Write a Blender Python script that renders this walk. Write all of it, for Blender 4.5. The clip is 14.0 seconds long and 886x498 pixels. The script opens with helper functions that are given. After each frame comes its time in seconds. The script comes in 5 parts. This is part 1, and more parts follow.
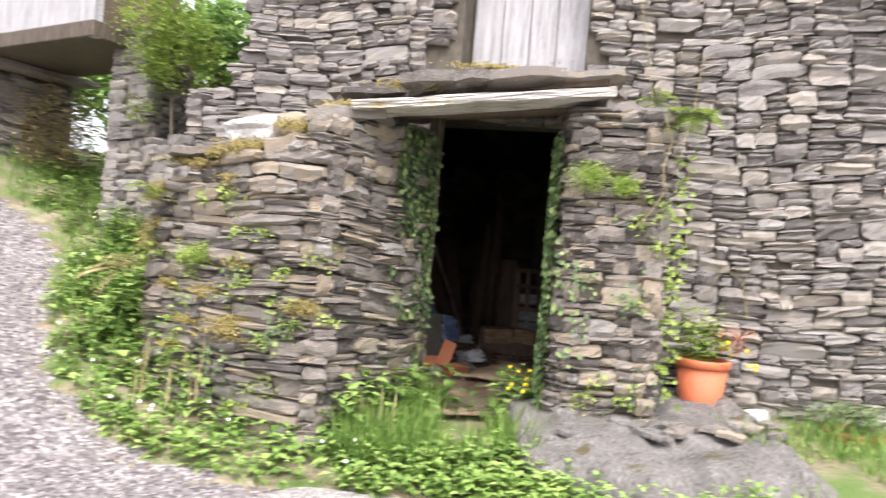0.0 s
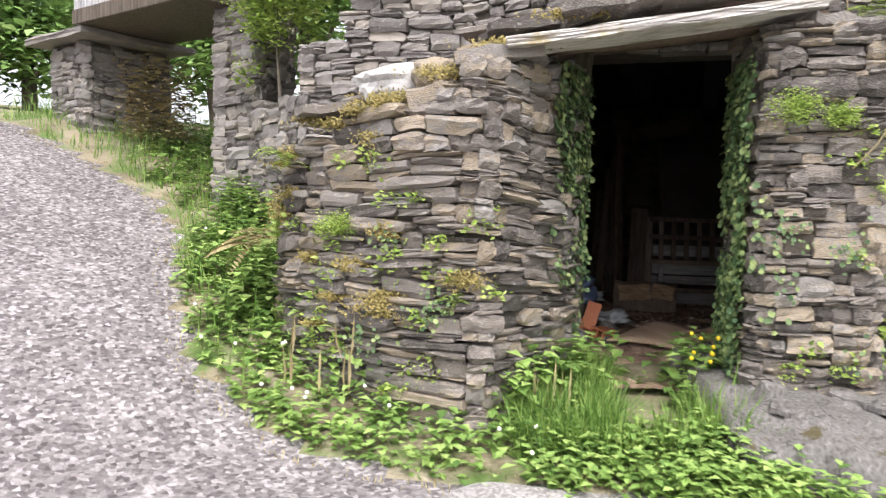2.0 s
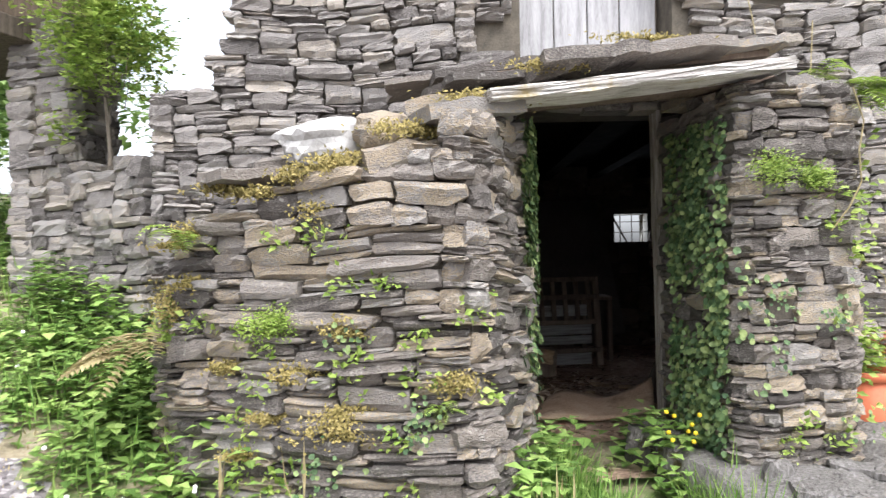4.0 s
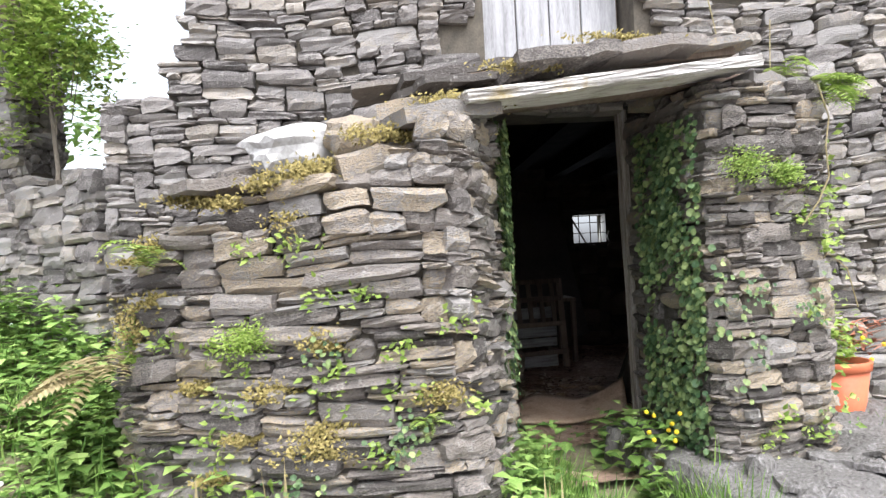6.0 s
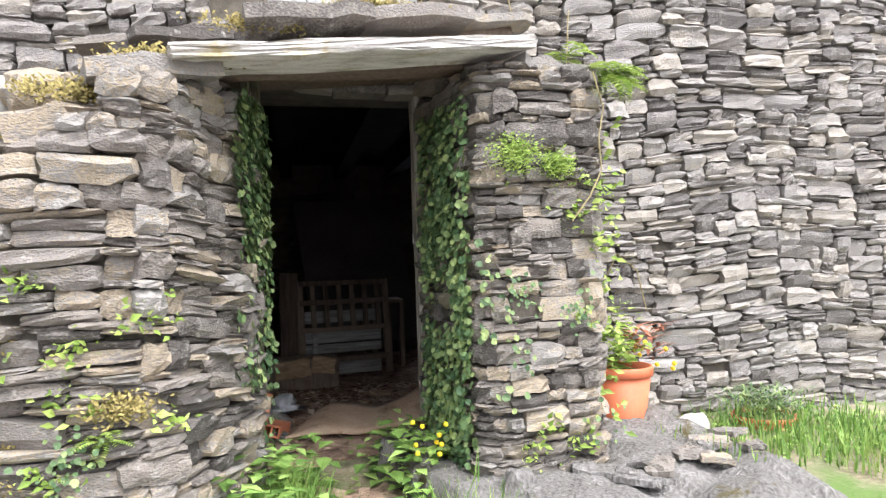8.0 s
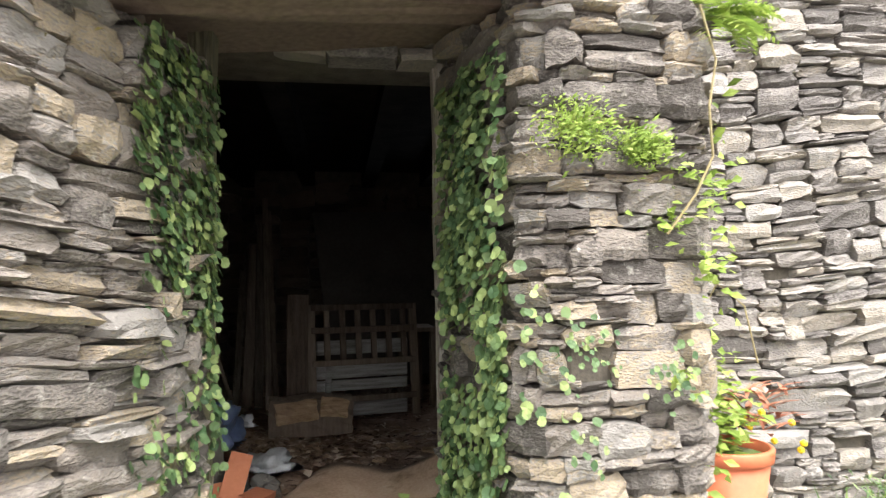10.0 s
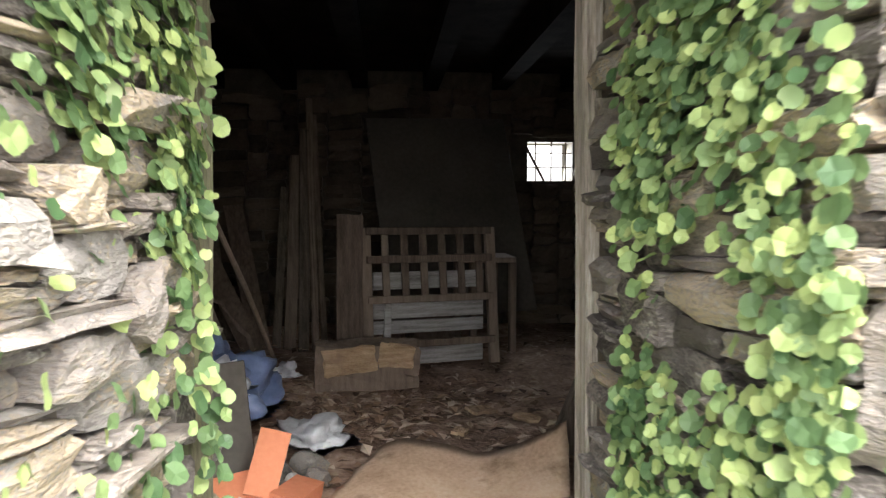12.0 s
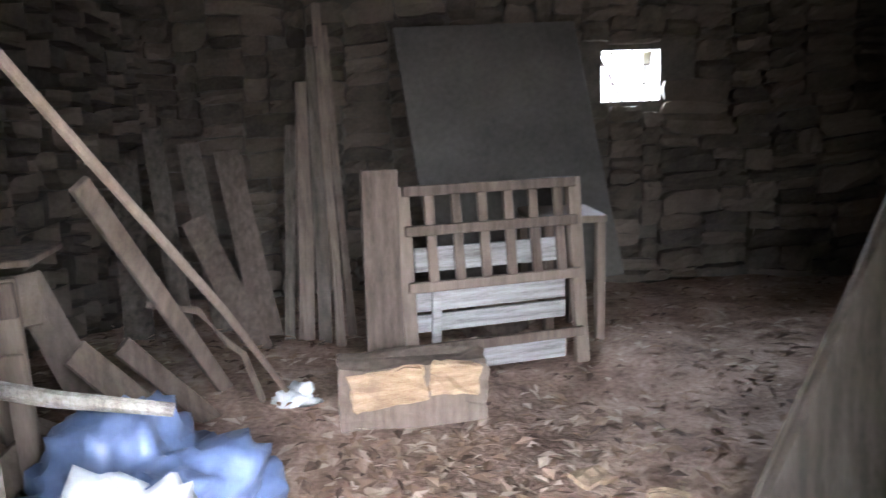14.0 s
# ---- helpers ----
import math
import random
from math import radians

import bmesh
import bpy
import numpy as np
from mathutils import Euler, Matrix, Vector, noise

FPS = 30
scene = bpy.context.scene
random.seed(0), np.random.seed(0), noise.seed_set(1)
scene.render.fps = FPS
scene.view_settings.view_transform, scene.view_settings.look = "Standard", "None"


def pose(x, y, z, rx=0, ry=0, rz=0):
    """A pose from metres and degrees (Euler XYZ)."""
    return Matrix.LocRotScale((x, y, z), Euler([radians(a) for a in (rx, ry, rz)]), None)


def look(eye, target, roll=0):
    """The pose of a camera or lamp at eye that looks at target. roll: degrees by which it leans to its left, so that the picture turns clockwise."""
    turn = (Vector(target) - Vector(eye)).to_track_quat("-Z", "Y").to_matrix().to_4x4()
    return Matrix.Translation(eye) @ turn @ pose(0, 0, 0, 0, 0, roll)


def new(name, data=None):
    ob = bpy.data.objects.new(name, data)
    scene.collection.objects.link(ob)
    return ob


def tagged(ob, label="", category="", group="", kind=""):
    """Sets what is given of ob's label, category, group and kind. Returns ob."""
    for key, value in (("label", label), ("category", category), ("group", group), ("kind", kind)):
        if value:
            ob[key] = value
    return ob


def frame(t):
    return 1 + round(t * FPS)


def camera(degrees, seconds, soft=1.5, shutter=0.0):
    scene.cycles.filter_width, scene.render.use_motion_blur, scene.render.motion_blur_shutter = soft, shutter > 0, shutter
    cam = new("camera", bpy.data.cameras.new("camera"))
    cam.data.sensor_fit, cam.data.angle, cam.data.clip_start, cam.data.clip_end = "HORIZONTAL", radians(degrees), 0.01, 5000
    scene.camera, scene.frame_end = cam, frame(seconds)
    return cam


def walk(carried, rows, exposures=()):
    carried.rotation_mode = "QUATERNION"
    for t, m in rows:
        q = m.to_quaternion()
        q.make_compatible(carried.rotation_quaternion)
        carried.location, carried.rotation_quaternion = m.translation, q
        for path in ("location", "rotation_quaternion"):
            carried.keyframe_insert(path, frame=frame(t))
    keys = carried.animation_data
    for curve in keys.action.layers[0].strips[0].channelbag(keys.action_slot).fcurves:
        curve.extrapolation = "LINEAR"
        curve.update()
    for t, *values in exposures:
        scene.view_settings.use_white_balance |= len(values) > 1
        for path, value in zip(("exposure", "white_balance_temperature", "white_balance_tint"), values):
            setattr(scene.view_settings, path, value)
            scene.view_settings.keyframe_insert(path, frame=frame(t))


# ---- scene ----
cam = camera(64.4, 14.0, 1.3, 0.35)
METRES, EYE, TILT, LEAN, TURN = 7.0, 1.35, 0.0, -5.0, 0.0
ROWS = [
    (0.0, 0.0, 0.0, 0.0, -0.0, 0.0, -0.00),
    (0.5, -0.0132, -0.0042, 0.0003, 6.95, -1.25, 2.79),
    (1.0, -0.0254, -0.0003, -0.0017, 5.73, -3.39, 2.90),
    (1.5, -0.0449, 0.0336, -0.0006, 3.95, -3.73, 2.66),
    (2.0, -0.0765, 0.0723, 0.0088, 5.96, -3.81, 3.26),
    (4.5, -0.2294, 0.1969, 0.0383, -17.73, -0.7, 6.24),
    (5.0, -0.234, 0.2032, 0.0375, -19.8, -1.69, 6.12),
    (5.5, -0.2334, 0.2042, 0.0373, -18.4, -2.82, 6.27),
    (6.0, -0.2261, 0.1996, 0.039, -16.9, -0.71, 7.59),
    (6.5, -0.2006, 0.1961, 0.0377, -21.47, -0.06, 9.43),
    (7.0, -0.1716, 0.1973, 0.0307, -28.28, -0.1, 6.35),
    (9.5, -0.0606, 0.3195, 0.0113, -22.18, -2.84, 5.33),
    (10.0, -0.0394, 0.3637, 0.0168, -22.34, 0.25, 5.06),
    (10.5, -0.0176, 0.4113, 0.0058, -16.9, -3.44, 4.57),
    (11.0, -0.0104, 0.4539, 0.0035, -13.33, -5.26, 5.38),
    (11.5, -0.0143, 0.4946, 0.008, -17.8, -6.32, 4.53),
    (12.0, -0.0115, 0.5396, 0.0006, -18.52, -5.05, 4.63),
    (12.5, -0.004, 0.5928, -0.0022, -17.03, -10.1, 4.03),
    (13.0, 0.0035, 0.647, 0.0085, -20.14, -7.25, 4.94),
    (13.5, 0.0188, 0.699, 0.0125, -21.99, -8.81, 5.27),
    (14.0, 0.0268, 0.7379, 0.0205, -16.58, -11.86, 6.66),
]
walk(cam, [(t, pose(0, 0, EYE, TILT, LEAN, TURN) @ pose(METRES * x, METRES * y, METRES * z, 90 + pitch, roll, yaw)) for t, x, y, z, yaw, pitch, roll in ROWS],
     [(0.0, 1.72, 6350, 16), (1.5, 1.46, 6300, 15), (5.0, 1.68, 6000, 12), (7.0, 1.78, 5950, 12), (9.5, 2.12, 6350, 11), (10.5, 2.3, 6500, 10), (12.0, 3.45, 6500, 12), (13.0, 4.3, 6500, 12), (13.5, 5.2, 5950, 12), (14.0, 6.2, 5550, 13)])

# ---------- world and light ----------
world = bpy.data.worlds.new("overcast_sky")
scene.world = world
world.use_nodes = True
wn = world.node_tree
bg = wn.nodes["Background"]
sky = wn.nodes.new("ShaderNodeTexSky")
sky.sky_type, sky.sun_disc = "NISHITA", False
sky.sun_elevation, sky.sun_rotation = radians(60), radians(172)
sky.dust_density, sky.air_density = 4.0, 1.0
hue = wn.nodes.new("ShaderNodeHueSaturation")
hue.inputs["Saturation"].default_value = 0.22
wn.links.new(sky.outputs[0], hue.inputs["Color"])
wn.links.new(hue.outputs[0], bg.inputs["Color"])
bg.inputs["Strength"].default_value = 0.15
sun = new("sun", bpy.data.lights.new("sun", "SUN"))
sun.data.energy, sun.data.angle, sun.data.color = 1.2, radians(60), (1.0, 0.97, 0.94)
sun.matrix_world = look((1.3, -9.2, 16), (0, 0, 0))

# ---------- materials ----------


def mat(name, cols, scale=6.0, detail_scale=60.0, rough=0.85, bump=0.4, metal=0.0, vary="none", vary_amt=0.0,
        stain=None, stain_scale=2.5, stain_cut=(0.55, 0.68), stretch=(1, 1, 1), translucent=0.0, spec=0.3, dist=0.01, fine=0.4, pebble=0.0):
    """A weathered surface: colours over noise at two scales, piece-to-piece variation, stains and relief."""
    m = bpy.data.materials.new(name)
    m.use_nodes = True
    t = m.node_tree
    n, l = t.nodes, t.links
    b = n["Principled BSDF"]
    b.inputs["Roughness"].default_value = rough
    b.inputs["Metallic"].default_value = metal
    b.inputs["Specular IOR Level"].default_value = spec
    co = n.new("ShaderNodeTexCoord")
    mp = n.new("ShaderNodeMapping")
    mp.inputs["Scale"].default_value = stretch
    geo = n.new("ShaderNodeNewGeometry")
    l.new(geo.outputs["Position"], mp.inputs["Vector"])
    n1 = n.new("ShaderNodeTexNoise")
    n1.inputs["Scale"].default_value, n1.inputs["Detail"].default_value = scale, 5
    n2 = n.new("ShaderNodeTexNoise")
    n2.inputs["Scale"].default_value, n2.inputs["Detail"].default_value = detail_scale, 6
    l.new(mp.outputs[0], n1.inputs["Vector"])
    l.new(mp.outputs[0], n2.inputs["Vector"])
    add = n.new("ShaderNodeMath")
    add.operation = "MULTIPLY_ADD"
    add.inputs[1].default_value, add.inputs[2].default_value = fine, 0.0
    l.new(n2.outputs[0], add.inputs[0])
    mix = n.new("ShaderNodeMath")
    mix.operation = "MULTIPLY_ADD"
    mix.inputs[1].default_value = 1.0 - fine
    l.new(n1.outputs[0], mix.inputs[0])
    l.new(add.outputs[0], mix.inputs[2])
    fac = mix.outputs[0]
    if pebble:
        vor = n.new("ShaderNodeTexVoronoi")
        vor.inputs["Scale"].default_value = pebble
        l.new(mp.outputs[0], vor.inputs["Vector"])
        half = n.new("ShaderNodeMath")
        half.operation = "MULTIPLY"
        half.inputs[1].default_value = 0.55
        l.new(fac, half.inputs[0])
        chip = n.new("ShaderNodeMath")
        chip.operation = "MULTIPLY_ADD"
        chip.inputs[1].default_value = 0.45
        l.new(vor.outputs["Color"], chip.inputs[0])
        l.new(half.outputs[0], chip.inputs[2])
        fac = chip.outputs[0]
    if vary != "none":
        if vary == "object":
            r = n.new("ShaderNodeObjectInfo").outputs["Random"]
        else:
            r = geo.outputs["Random Per Island"]
        v = n.new("ShaderNodeMath")
        v.operation = "MULTIPLY_ADD"
        v.inputs[1].default_value, v.inputs[2].default_value = vary_amt, -vary_amt / 2
        l.new(r, v.inputs[0])
        s = n.new("ShaderNodeMath")
        s.operation = "ADD"
        l.new(fac, s.inputs[0])
        l.new(v.outputs[0], s.inputs[1])
        fac = s.outputs[0]
    ramp = n.new("ShaderNodeValToRGB")
    e = ramp.color_ramp.elements
    lo, hi = (0.32, 0.68) if vary == "none" else (0.2, 0.8)
    e[0].position, e[0].color = lo, (*cols[0], 1)
    e[1].position, e[1].color = hi, (*cols[-1], 1)
    for i, c in enumerate(cols[1:-1], 1):
        k = e.new(lo + (hi - lo) * i / (len(cols) - 1))
        k.color = (*c, 1)
    l.new(fac, ramp.inputs[0])
    col = ramp.outputs[0]
    if stain:
        n3 = n.new("ShaderNodeTexNoise")
        n3.inputs["Scale"].default_value, n3.inputs["Detail"].default_value = stain_scale, 8
        n3.inputs["Roughness"].default_value = 0.65
        l.new(geo.outputs["Position"], n3.inputs["Vector"])
        r3 = n.new("ShaderNodeValToRGB")
        r3.color_ramp.elements[0].position, r3.color_ramp.elements[1].position = stain_cut
        l.new(n3.outputs[0], r3.inputs[0])
        mx = n.new("ShaderNodeMix")
        mx.data_type = "RGBA"
        l.new(r3.outputs[0], mx.inputs["Factor"])
        l.new(col, mx.inputs["A"])
        mx.inputs["B"].default_value = (*stain, 1)
        col = mx.outputs["Result"]
    l.new(col, b.inputs["Base Color"])
    if bump:
        bp = n.new("ShaderNodeBump")
        bp.inputs["Strength"].default_value, bp.inputs["Distance"].default_value = bump, dist
        l.new(fac if vary == "none" else mix.outputs[0], bp.inputs["Height"])
        l.new(bp.outputs[0], b.inputs["Normal"])
    if translucent:
        tr = n.new("ShaderNodeBsdfTranslucent")
        l.new(col, tr.inputs["Color"])
        ms = n.new("ShaderNodeMixShader")
        ms.inputs[0].default_value = translucent
        l.new(b.outputs[0], ms.inputs[1])
        l.new(tr.outputs[0], ms.inputs[2])
        l.new(ms.outputs[0], n["Material Output"].inputs["Surface"])
    return m


SLATE = [(0.09, 0.079, 0.069), (0.165, 0.146, 0.127), (0.21, 0.179, 0.147), (0.185, 0.169, 0.153), (0.24, 0.205, 0.165), (0.32, 0.255, 0.17), (0.23, 0.212, 0.19)]
SLATE_GREY = [(0.118, 0.106, 0.096), (0.193, 0.175, 0.16), (0.238, 0.212, 0.186), (0.21, 0.195, 0.182), (0.268, 0.24, 0.21), (0.322, 0.28, 0.225), (0.29, 0.27, 0.247)]
LICHEN = (0.34, 0.318, 0.28)
STONE = dict(scale=8, detail_scale=75, rough=0.9, bump=1.0, vary_amt=0.75, stain=LICHEN, stain_scale=24, stain_cut=(0.58, 0.72), stretch=(1, 1, 2.0), dist=0.022, fine=0.55)
stone_obj = mat("brown_slate_stone", SLATE, vary="object", **STONE)
stone_far = mat("brown_slate_stone_joined", SLATE, vary="island", **STONE)
grey_obj = mat("grey_slate_stone", SLATE_GREY, vary="object", **STONE)
grey_far = mat("grey_slate_stone_joined", SLATE_GREY, vary="island", **STONE)
# Stone toned down for indoors: some of the room's shade sits in this colour.
stone_in_shade = mat("shade_toned_inner_stone", [(0.05, 0.038, 0.028), (0.10, 0.078, 0.056), (0.16, 0.122, 0.088)], 4, 40, 0.9, 0.7, vary="island", vary_amt=0.5, dist=0.02)
core_mat = mat("dark_earth_joint", [(0.06, 0.052, 0.042), (0.14, 0.12, 0.09)], 12, 80, 0.95, 0.6)
rock_mat = mat("pale_bedrock", [(0.05, 0.046, 0.04), (0.13, 0.12, 0.106), (0.17, 0.158, 0.145), (0.27, 0.255, 0.235)], 6, 55, 0.92, 1.0, stain=(0.09, 0.075, 0.035), stain_scale=5, stain_cut=(0.60, 0.66), stretch=(1, 1, 0.5), dist=0.04, fine=0.6)
quartz_mat = mat("white_quartz", [(0.26, 0.25, 0.23), (0.52, 0.50, 0.47)], 7, 60, 0.7, 0.6, stain=(0.2, 0.19, 0.17), stain_scale=8)
road_mat = mat("worn_gravel_asphalt", [(0.07, 0.061, 0.059), (0.14, 0.124, 0.12), (0.20, 0.181, 0.174), (0.35, 0.323, 0.31)], 1.6, 40, 0.93, 1.0, stain=(0.26, 0.235, 0.21), stain_scale=1.2, stain_cut=(0.6, 0.8), dist=0.025, fine=0.6, pebble=36)
concrete_mat = mat("pale_concrete", [(0.17, 0.155, 0.145), (0.28, 0.262, 0.245), (0.37, 0.35, 0.33)], 4, 50, 0.92, 0.8, pebble=60)
soil_mat = mat("verge_soil", [(0.10, 0.08, 0.05), (0.24, 0.20, 0.13), (0.30, 0.27, 0.19)], 3, 40, 0.97, 0.9, stain=(0.10, 0.15, 0.04), stain_scale=2.2, stain_cut=(0.45, 0.6), dist=0.03)
dirt_mat = mat("barn_floor_dirt", [(0.15, 0.095, 0.07), (0.37, 0.25, 0.18), (0.60, 0.45, 0.345)], 4, 35, 0.97, 1.0, dist=0.04)
wood_grey = mat("silvered_planks", [(0.22, 0.215, 0.21), (0.38, 0.37, 0.365), (0.50, 0.49, 0.485)], 5, 50, 0.8, 0.5, stretch=(6, 6, 0.5), stain=(0.22, 0.2, 0.18), stain_scale=5, stain_cut=(0.66, 0.74))
wood_lintel = mat("weathered_lintel_wood", [(0.22, 0.20, 0.17), (0.48, 0.45, 0.41), (0.62, 0.60, 0.56)], 5, 50, 0.85, 0.7, stretch=(0.6, 6, 9), stain=(0.28, 0.22, 0.10), stain_scale=4)
wood_old = mat("dusty_old_wood", [(0.075, 0.054, 0.04), (0.18, 0.134, 0.10), (0.28, 0.215, 0.165)], 5, 45, 0.85, 0.6, vary="object", vary_amt=0.35, stretch=(7, 7, 0.6))
wood_fresh = mat("split_pale_wood", [(0.26, 0.16, 0.09), (0.42, 0.29, 0.17), (0.60, 0.44, 0.28)], 5, 50, 0.8, 0.6, stretch=(1, 7, 7), stain=(0.3, 0.2, 0.13), stain_scale=5, stain_cut=(0.5, 0.65))
wood_post = mat("door_post_wood", [(0.12, 0.10, 0.08), (0.33, 0.29, 0.24), (0.52, 0.48, 0.43)], 6, 50, 0.85, 0.8, stretch=(6, 6, 0.5))
panel_mat = mat("grey_fibre_panel", [(0.07, 0.062, 0.052), (0.13, 0.115, 0.095)], 2, 30, 0.8, 0.2)
card_mat = mat("faded_brown_board", [(0.33, 0.22, 0.14), (0.48, 0.34, 0.23), (0.56, 0.43, 0.31)], 4, 60, 0.95, 0.4, stain=(0.24, 0.16, 0.1), stain_scale=5)
terra_mat = mat("terracotta_plastic", [(0.48, 0.125, 0.055), (0.58, 0.17, 0.08)], 4, 40, 0.55, 0.1, stain=(0.55, 0.28, 0.16), stain_scale=7, stain_cut=(0.62, 0.8))
brick_mat = mat("orange_clay_brick", [(0.52, 0.17, 0.08), (0.68, 0.27, 0.15)], 6, 50, 0.85, 0.3, vary="object", vary_amt=0.4)
blue_mat = mat("blue_plastic_sack", [(0.07, 0.10, 0.19), (0.17, 0.22, 0.36)], 5, 20, 0.35, 0.5, spec=0.6)
white_mat = mat("dirty_white_plastic", [(0.50, 0.50, 0.50), (0.75, 0.75, 0.76)], 8, 40, 0.5, 0.4)
iron_mat = mat("rusty_iron", [(0.03, 0.025, 0.02), (0.10, 0.06, 0.04)], 20, 90, 0.7, 0.3, metal=0.4)
G = dict(rough=0.55, bump=0.0, vary="island", vary_amt=0.6, spec=0.35)
leaf_mat = mat("bank_leaves", [(0.09, 0.165, 0.035), (0.23, 0.36, 0.085), (0.38, 0.50, 0.15)], 2, 8, translucent=0.3, **G)
grass_mat = mat("grass_blades", [(0.07, 0.14, 0.025), (0.165, 0.29, 0.055), (0.29, 0.38, 0.10)], 2, 8, translucent=0.35, **G)
dry_mat = mat("dry_stalks", [(0.26, 0.20, 0.10), (0.42, 0.36, 0.18)], 2, 8, translucent=0.2, **G)
ivy_far = mat("ivy_leaves", [(0.045, 0.09, 0.035), (0.13, 0.20, 0.08), (0.31, 0.38, 0.14)], 3, 9, translucent=0.25, **G)
ivy_obj = mat("ivy_leaf", [(0.05, 0.10, 0.04), (0.14, 0.21, 0.085), (0.33, 0.39, 0.15)], 3, 9, rough=0.42, bump=0.0, vary="object", vary_amt=0.7, translucent=0.25)
fern_mat = mat("fern_green", [(0.15, 0.23, 0.04), (0.30, 0.41, 0.08), (0.42, 0.50, 0.14)], 2, 9, translucent=0.35, **G)
tree_mat = mat("tree_leaves", [(0.10, 0.18, 0.05), (0.22, 0.35, 0.10), (0.34, 0.47, 0.17)], 1, 6, translucent=0.35, **G)
bark_mat = mat("bark", [(0.08, 0.065, 0.05), (0.20, 0.17, 0.13)], 8, 50, 0.95, 0.8, stretch=(3, 3, 0.6))
flower_y = mat("yellow_petals", [(0.75, 0.52, 0.02), (0.85, 0.65, 0.03)], 5, 30, 0.6, 0.0)
flower_w = mat("white_petals", [(0.75, 0.75, 0.70), (0.85, 0.85, 0.8)], 5, 30, 0.6, 0.0)
red_leaf = mat("reddish_succulent", [(0.30, 0.10, 0.06), (0.42, 0.20, 0.12)], 5, 30, 0.6, 0.0)
wood_dark = mat("dark_brown_wood", [(0.04, 0.03, 0.022), (0.10, 0.08, 0.06), (0.16, 0.13, 0.10)], 5, 45, 0.85, 0.6, stretch=(7, 7, 0.6))
wood_slat = mat("whitewashed_slats", [(0.16, 0.145, 0.13), (0.34, 0.32, 0.30), (0.48, 0.46, 0.44)], 5, 45, 0.85, 0.5, stretch=(0.7, 7, 9))
# Near-black and almost without gloss: the loft's deep shade is put into the colour.
gloom_wood = mat("gloom_darkened_beams", [(0.008, 0.007, 0.006), (0.024, 0.02, 0.017)], 6, 50, 1.0, 0.5, spec=0.05)
hill_mat = mat("far_hillside", [(0.05, 0.09, 0.03), (0.13, 0.18, 0.07)], 0.1, 1.0, 1.0, 0.0)

# ---------- builders ----------
rng = random.Random(7)


def U(a, b):
    return rng.uniform(a, b)


def part(name, bm, material, parent=None, label="", smooth=False):
    me = bpy.data.meshes.new(name)
    bm.to_mesh(me)
    bm.free()
    me.materials.append(material)
    if smooth:
        me.shade_smooth()
    ob = new(name, me)
    if parent:
        ob.parent = parent
    if label:
        ob["label"] = label
    return ob


def thing(name, label, category, group="", kind="", at=(0, 0, 0)):
    ob = new(name)
    ob.empty_display_size = 0.05
    ob.location = at
    return tagged(ob, label, category, group, kind)


def raw(name, verts, faces, material, parent=None, smooth=False):
    me = bpy.data.meshes.new(name)
    me.from_pydata([tuple(v) for v in verts], [], faces)
    me.materials.append(material)
    if smooth:
        me.shade_smooth()
    ob = new(name, me)
    if parent:
        ob.parent = parent
    return ob


def add_box(bm, size, m, cuts=0, rough=0.0, bevel=0.0):
    """A box, gridded, roughened or with its edges broken, added to bm at the pose m."""
    t = bmesh.new()
    bmesh.ops.create_cube(t, size=1.0)
    if cuts:
        bmesh.ops.subdivide_edges(t, edges=t.edges[:], cuts=cuts, use_grid_fill=True)
    for v in t.verts:
        v.co = Vector((v.co.x * size[0], v.co.y * size[1], v.co.z * size[2]))
        if rough:
            v.co += Vector((U(-rough, rough), U(-rough, rough), U(-rough, rough)))
    if bevel and not cuts:
        bmesh.ops.bevel(t, geom=t.edges[:], offset=bevel, segments=1, affect="EDGES")
    bmesh.ops.transform(t, matrix=m, verts=t.verts)
    made = [bm.verts.new(v.co) for v in t.verts]
    t.verts.index_update()
    for f in t.faces:
        bm.faces.new([made[v.index] for v in f.verts])
    t.free()


def board(a, b, width, thick, side=(0, -1, 0), cuts=0, rough=0.0, bevel=0.004):
    """A plank from a to b; side: the way its broad face looks."""
    a, b = Vector(a), Vector(b)
    d = b - a
    z = d.normalized()
    y = -Vector(side)
    x = y.cross(z).normalized()
    y = z.cross(x)
    m = Matrix((x, y, z)).transposed().to_4x4()
    m.translation = (a + b) / 2
    bm = bmesh.new()
    add_box(bm, (width, thick, d.length), m, cuts, rough, bevel)
    return bm


def tube(points, radii, sides=8, wob=0.0):
    """A tapered round stem along points."""
    bm = bmesh.new()
    rings = []
    pts = [Vector(p) for p in points]
    for i, p in enumerate(pts):
        d = (pts[min(i + 1, len(pts) - 1)] - pts[max(i - 1, 0)]).normalized()
        x = d.orthogonal().normalized()
        y = d.cross(x)
        rings.append([bm.verts.new(p + (x * math.cos(6.2832 * k / sides) + y * math.sin(6.2832 * k / sides)) * radii[i] * (1 + U(-wob, wob))) for k in range(sides)])
    for r0, r1 in zip(rings, rings[1:]):
        for k in range(sides):
            bm.faces.new((r0[k], r0[(k + 1) % sides], r1[(k + 1) % sides], r1[k]))
    bm.faces.new(rings[0][::-1])
    bm.faces.new(rings[-1])
    return bm


def lathe(profile, sides=28, at=(0, 0, 0)):
    bm = bmesh.new()
    rings = [[bm.verts.new((at[0] + r * math.cos(6.2832 * k / sides), at[1] + r * math.sin(6.2832 * k / sides), at[2] + z)) for k in range(sides)] for r, z in profile]
    for r0, r1 in zip(rings, rings[1:]):
        for k in range(sides):
            bm.faces.new((r0[k], r0[(k + 1) % sides], r1[(k + 1) % sides], r1[k]))
    return bm


